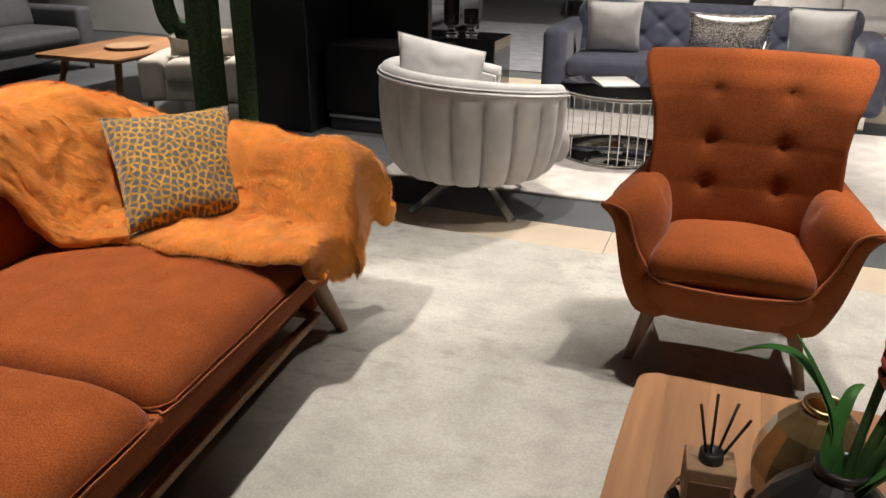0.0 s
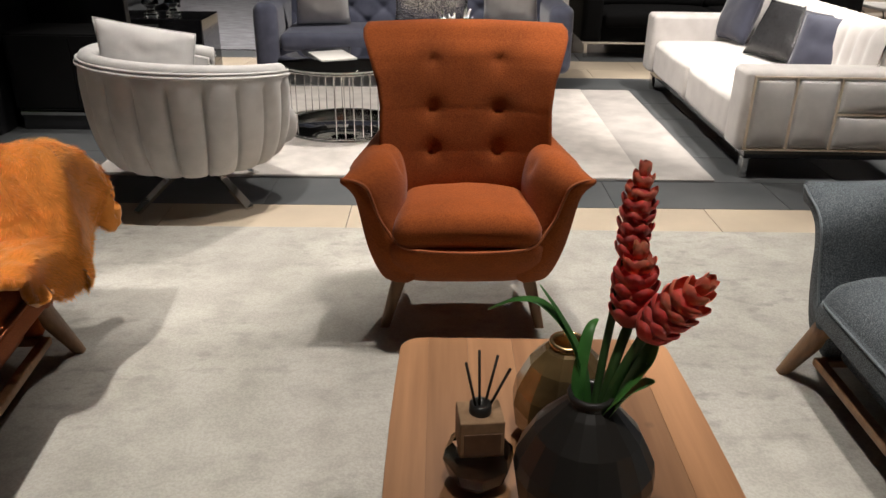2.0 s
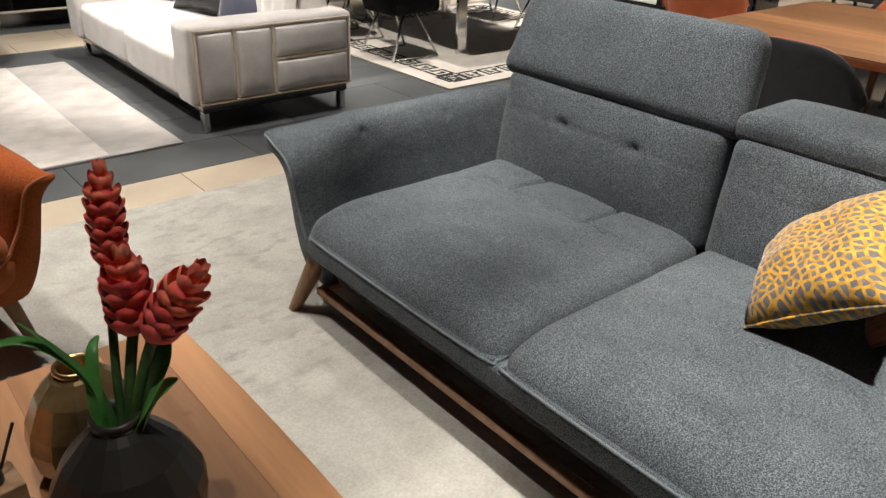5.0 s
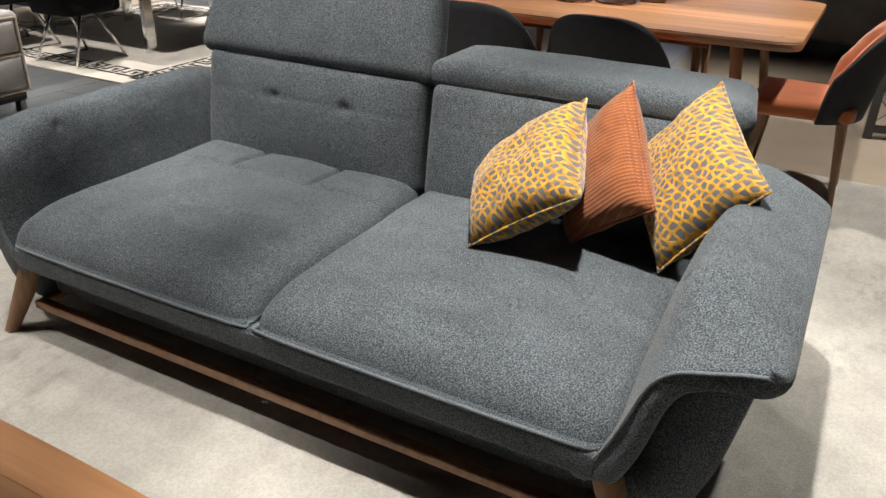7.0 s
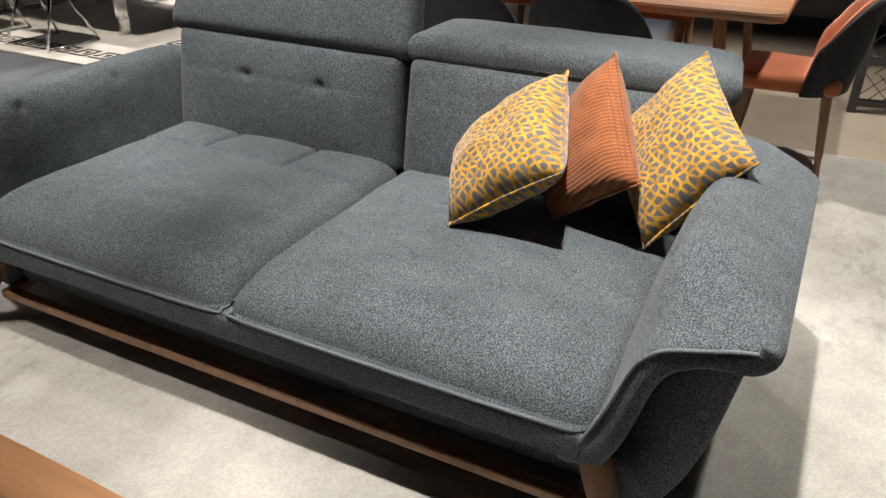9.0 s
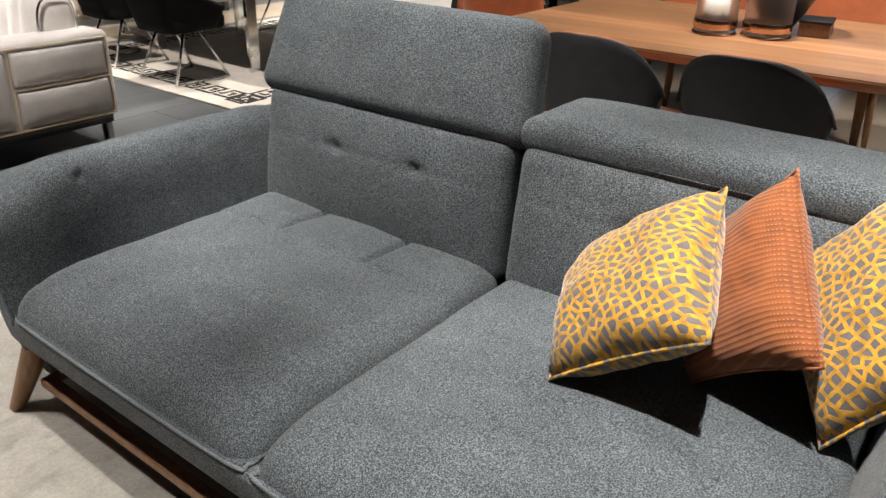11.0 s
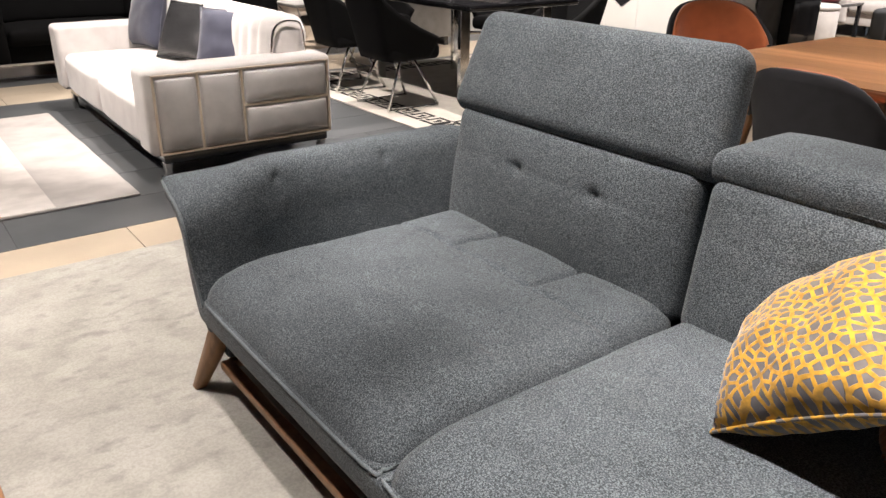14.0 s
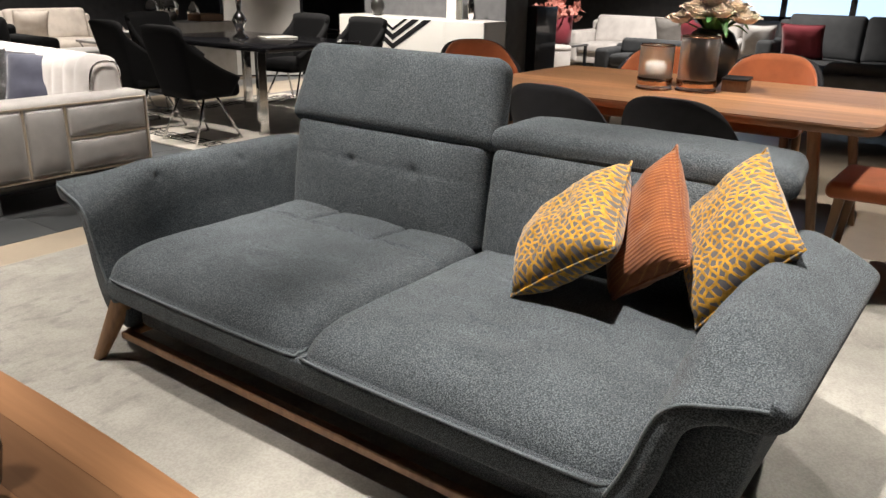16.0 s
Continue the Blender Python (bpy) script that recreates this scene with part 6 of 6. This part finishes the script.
for x, y, h in ((-2.5, 6.8, .36), (-2.2, 6.75, .3), (-2.05, 6.85, .22)):
    s_ = thing("candle_holder", Matrix.Translation((x, y, .501)), "clear glass candle holder on the console", "candle holder", "glass holders")
    part("glass", lathe([(.001, .0), (.06, .0), (.065, .02), (.03, .04), (.03, .07), (.07, .1), (.07, h), (.066, h), (.066, .11), (.001, .1)], 24), M["glass"], s_)
cac = thing("cactus", Matrix.Translation((-3.0, 4.33, 0)), "tall artificial green cactus in a dark pot", "plant")
def ribbed(points, r):
    rings = []
    pts = spline(points, 5)
    n = 40
    for i, p in enumerate(pts):
        d = (pts[min(i + 1, len(pts) - 1)] - pts[max(i - 1, 0)]).normalized()
        sd = d.orthogonal().normalized() if abs(d.x) > .9 else (Vector((1, 0, 0)) - d * d.x).normalized()
        up = d.cross(sd)
        k = 1 if i < len(pts) - 3 else (.85, .55, .08)[i - len(pts) + 3]
        rings.append([p + (sd * math.cos(t) + up * math.sin(t)) * r * k * (1 + .1 * abs(math.sin(t * 5))) for t in [2 * math.pi * j / n for j in range(n)]])
    return loft(rings)
part("trunk", ribbed([(0, 0, .09), (0, 0, .8), (.01, 0, 1.4), (0, 0, 1.8)], .1), M["cactus"], cac)
part("limb", ribbed([(-.05, 0, .78), (-.19, -.04, .80), (-.25, -.05, .95), (-.25, -.05, 1.25)], .06), M["cactus"], cac)
part("limb", ribbed([(.2, .1, .09), (.22, .1, .5), (.22, .1, .92), (.22, .1, 1.0)], .06), M["cactus"], cac)
part("pot", lathe([(.001, 0), (.17, 0), (.19, .02), (.2, .12), (.18, .12), (.17, .1), (.001, .1)], 28), M["black_glaze"], cac)
plank_table("coffee_table", -5.25, -4.4, 5.0, 6.25, .4, "dark walnut coffee table with slim legs", [(-5.1, 5.2, -5.15, 5.1), (-4.55, 5.2, -4.5, 5.1), (-5.1, 6.05, -5.15, 6.15), (-4.55, 6.05, -4.5, 6.15)], planks=5, seed=13)
ornament("tray", -4.75, 5.55, .401, [(.001, 0), (.16, 0), (.19, .025), (.18, .03), (.155, .012), (.001, .012)], M["kraft"], "round pale wooden tray on the coffee table", "tray")
plain_sofa("plain_sofa", pose(-6.0, 5.3, 0, 0, 0, 90), 2.4, .95, M["dark_fabric"], "charcoal leather sofa with a pale cushion", M["black_lacquer"], .85, .62)
up_pillow((-6.4, 5.1, .45), .48, .46, 80, 22, M["beige_fabric"], "pale beige cushion on charcoal sofa", 61)
plain_sofa("plain_sofa", pose(-3.62, 4.95, 0, 0, 0, 20), .86, .8, M["beige_fabric"], "beige fabric armchair with loose cushions", M["black_lacquer"], .6, .46, 1)
up_pillow((-3.72, 5.22, .45), .5, .16, 20, 8, M["beige_fabric"], "flat beige cushion lying on an armchair", 71, .06)
tagged(part("partition_wall", box(-9, -4.6, 8.8, 8.95, 0, 3.6, .01), M["pale_wall"], smooth=False), "pale painted partition wall", "wall", kind="structure")
plain_sofa("plain_sofa", pose(-3.3, 9.9, 0, 0, 0, 90), 2.4, .95, M["dark_fabric"], "dark sofa on a grey shaggy rug", M["black_lacquer"], .8, .6)
wc = thing("cabinet", Matrix.Translation((-1.6, 13.2, 0)), "white cabinet on slim dark legs", "cabinet")
part("body", box(-1.0, 1.0, -.25, .25, .3, 1.1, .01), M["white_lacquer"], wc, smooth=False)
part("door", box(-.98, -.003, -.27, -.25, .32, 1.08, .003), M["white_lacquer"], wc, smooth=False)
part("door", box(.003, .98, -.27, -.25, .32, 1.08, .003), M["white_lacquer"], wc, smooth=False)
for x in (-.9, .9):
    part("leg", box(x - .02, x + .02, -.2, .2, 0, .3, .004), M["black_lacquer"], wc, smooth=False)
plain_sofa("plain_sofa", pose(1.3, 10.2, 0), 2.0, .95, M["white_velvet"], "white sofa farther back in the hall", M["chrome"], .7, .55)


# ---- floor tiles, each a piece of the floor ----
def tile_mesh(sx, sy, material):
    bm = put(rbox((sx - .004, sy - .004, .008), .0015, (1, 1, 1), 1), Matrix.Translation((0, 0, -.004)))
    me = bpy.data.meshes.new("tile")
    bmesh.ops.recalc_face_normals(bm, faces=bm.faces)
    bm.to_mesh(me)
    bm.free()
    me.materials.append(material)
    return me


ROWS = [(3.48, .32, "beige_tile"), (3.80, .405, "dark_tile"), (4.205, .45, "dark_tile"), (4.655, .45, "dark_tile"), (5.105, .45, "dark_tile"), (5.555, .45, "dark_tile"), (6.005, .45, "dark_tile"), (6.455, .445, "dark_tile"), (6.90, .375, "beige_tile"), (7.275, .375, "beige_tile"), (7.65, .45, "dark_tile")]
for k, (y, h, name) in enumerate(ROWS):
    me = tile_mesh(.9, h, M[name])
    for i in range(-4, 9):
        ob = new("tile", me)
        ob.location = (i * .9 + (.45 if k % 2 else 0) + .2, y + h / 2, 0)
        ob.parent = floor


def far_tiles(x0, x1, y0, y1, sx, sy, material):
    bm = bmesh.new()
    y = y0
    while y < y1 - .01:
        x = x0
        while x < x1 - .01:
            a, b, c, d = x + .002, min(x + sx, x1) - .002, y + .002, min(y + sy, y1) - .002
            bm.faces.new([bm.verts.new(p) for p in ((a, c, 0), (b, c, 0), (b, d, 0), (a, d, 0))])
            x += sx
        y += sy
    ob = part("tiles", bm, material, floor, smooth=False)
    ob["kind"] = "stuff"


far_tiles(-9, -3.85, 3.48, 8.1, .9, .45, M["dark_tile"])
far_tiles(8.3, 15, 3.48, 8.1, .9, .45, M["beige_floor"])
far_tiles(-9, -2.3, 8.1, 16, .9, .9, M["dark_tile"])
far_tiles(-2.3, 1.3, 8.1, 16, .9, .9, M["beige_tile"])
far_tiles(1.3, 15, 8.1, 16, .9, .9, M["beige_floor"])
far_tiles(-9, 4.3, -4, 3.48, .9, .9, M["dark_tile"])
far_tiles(4.3, 15, -4, 3.48, 1.8, 1.8, M["beige_floor"])
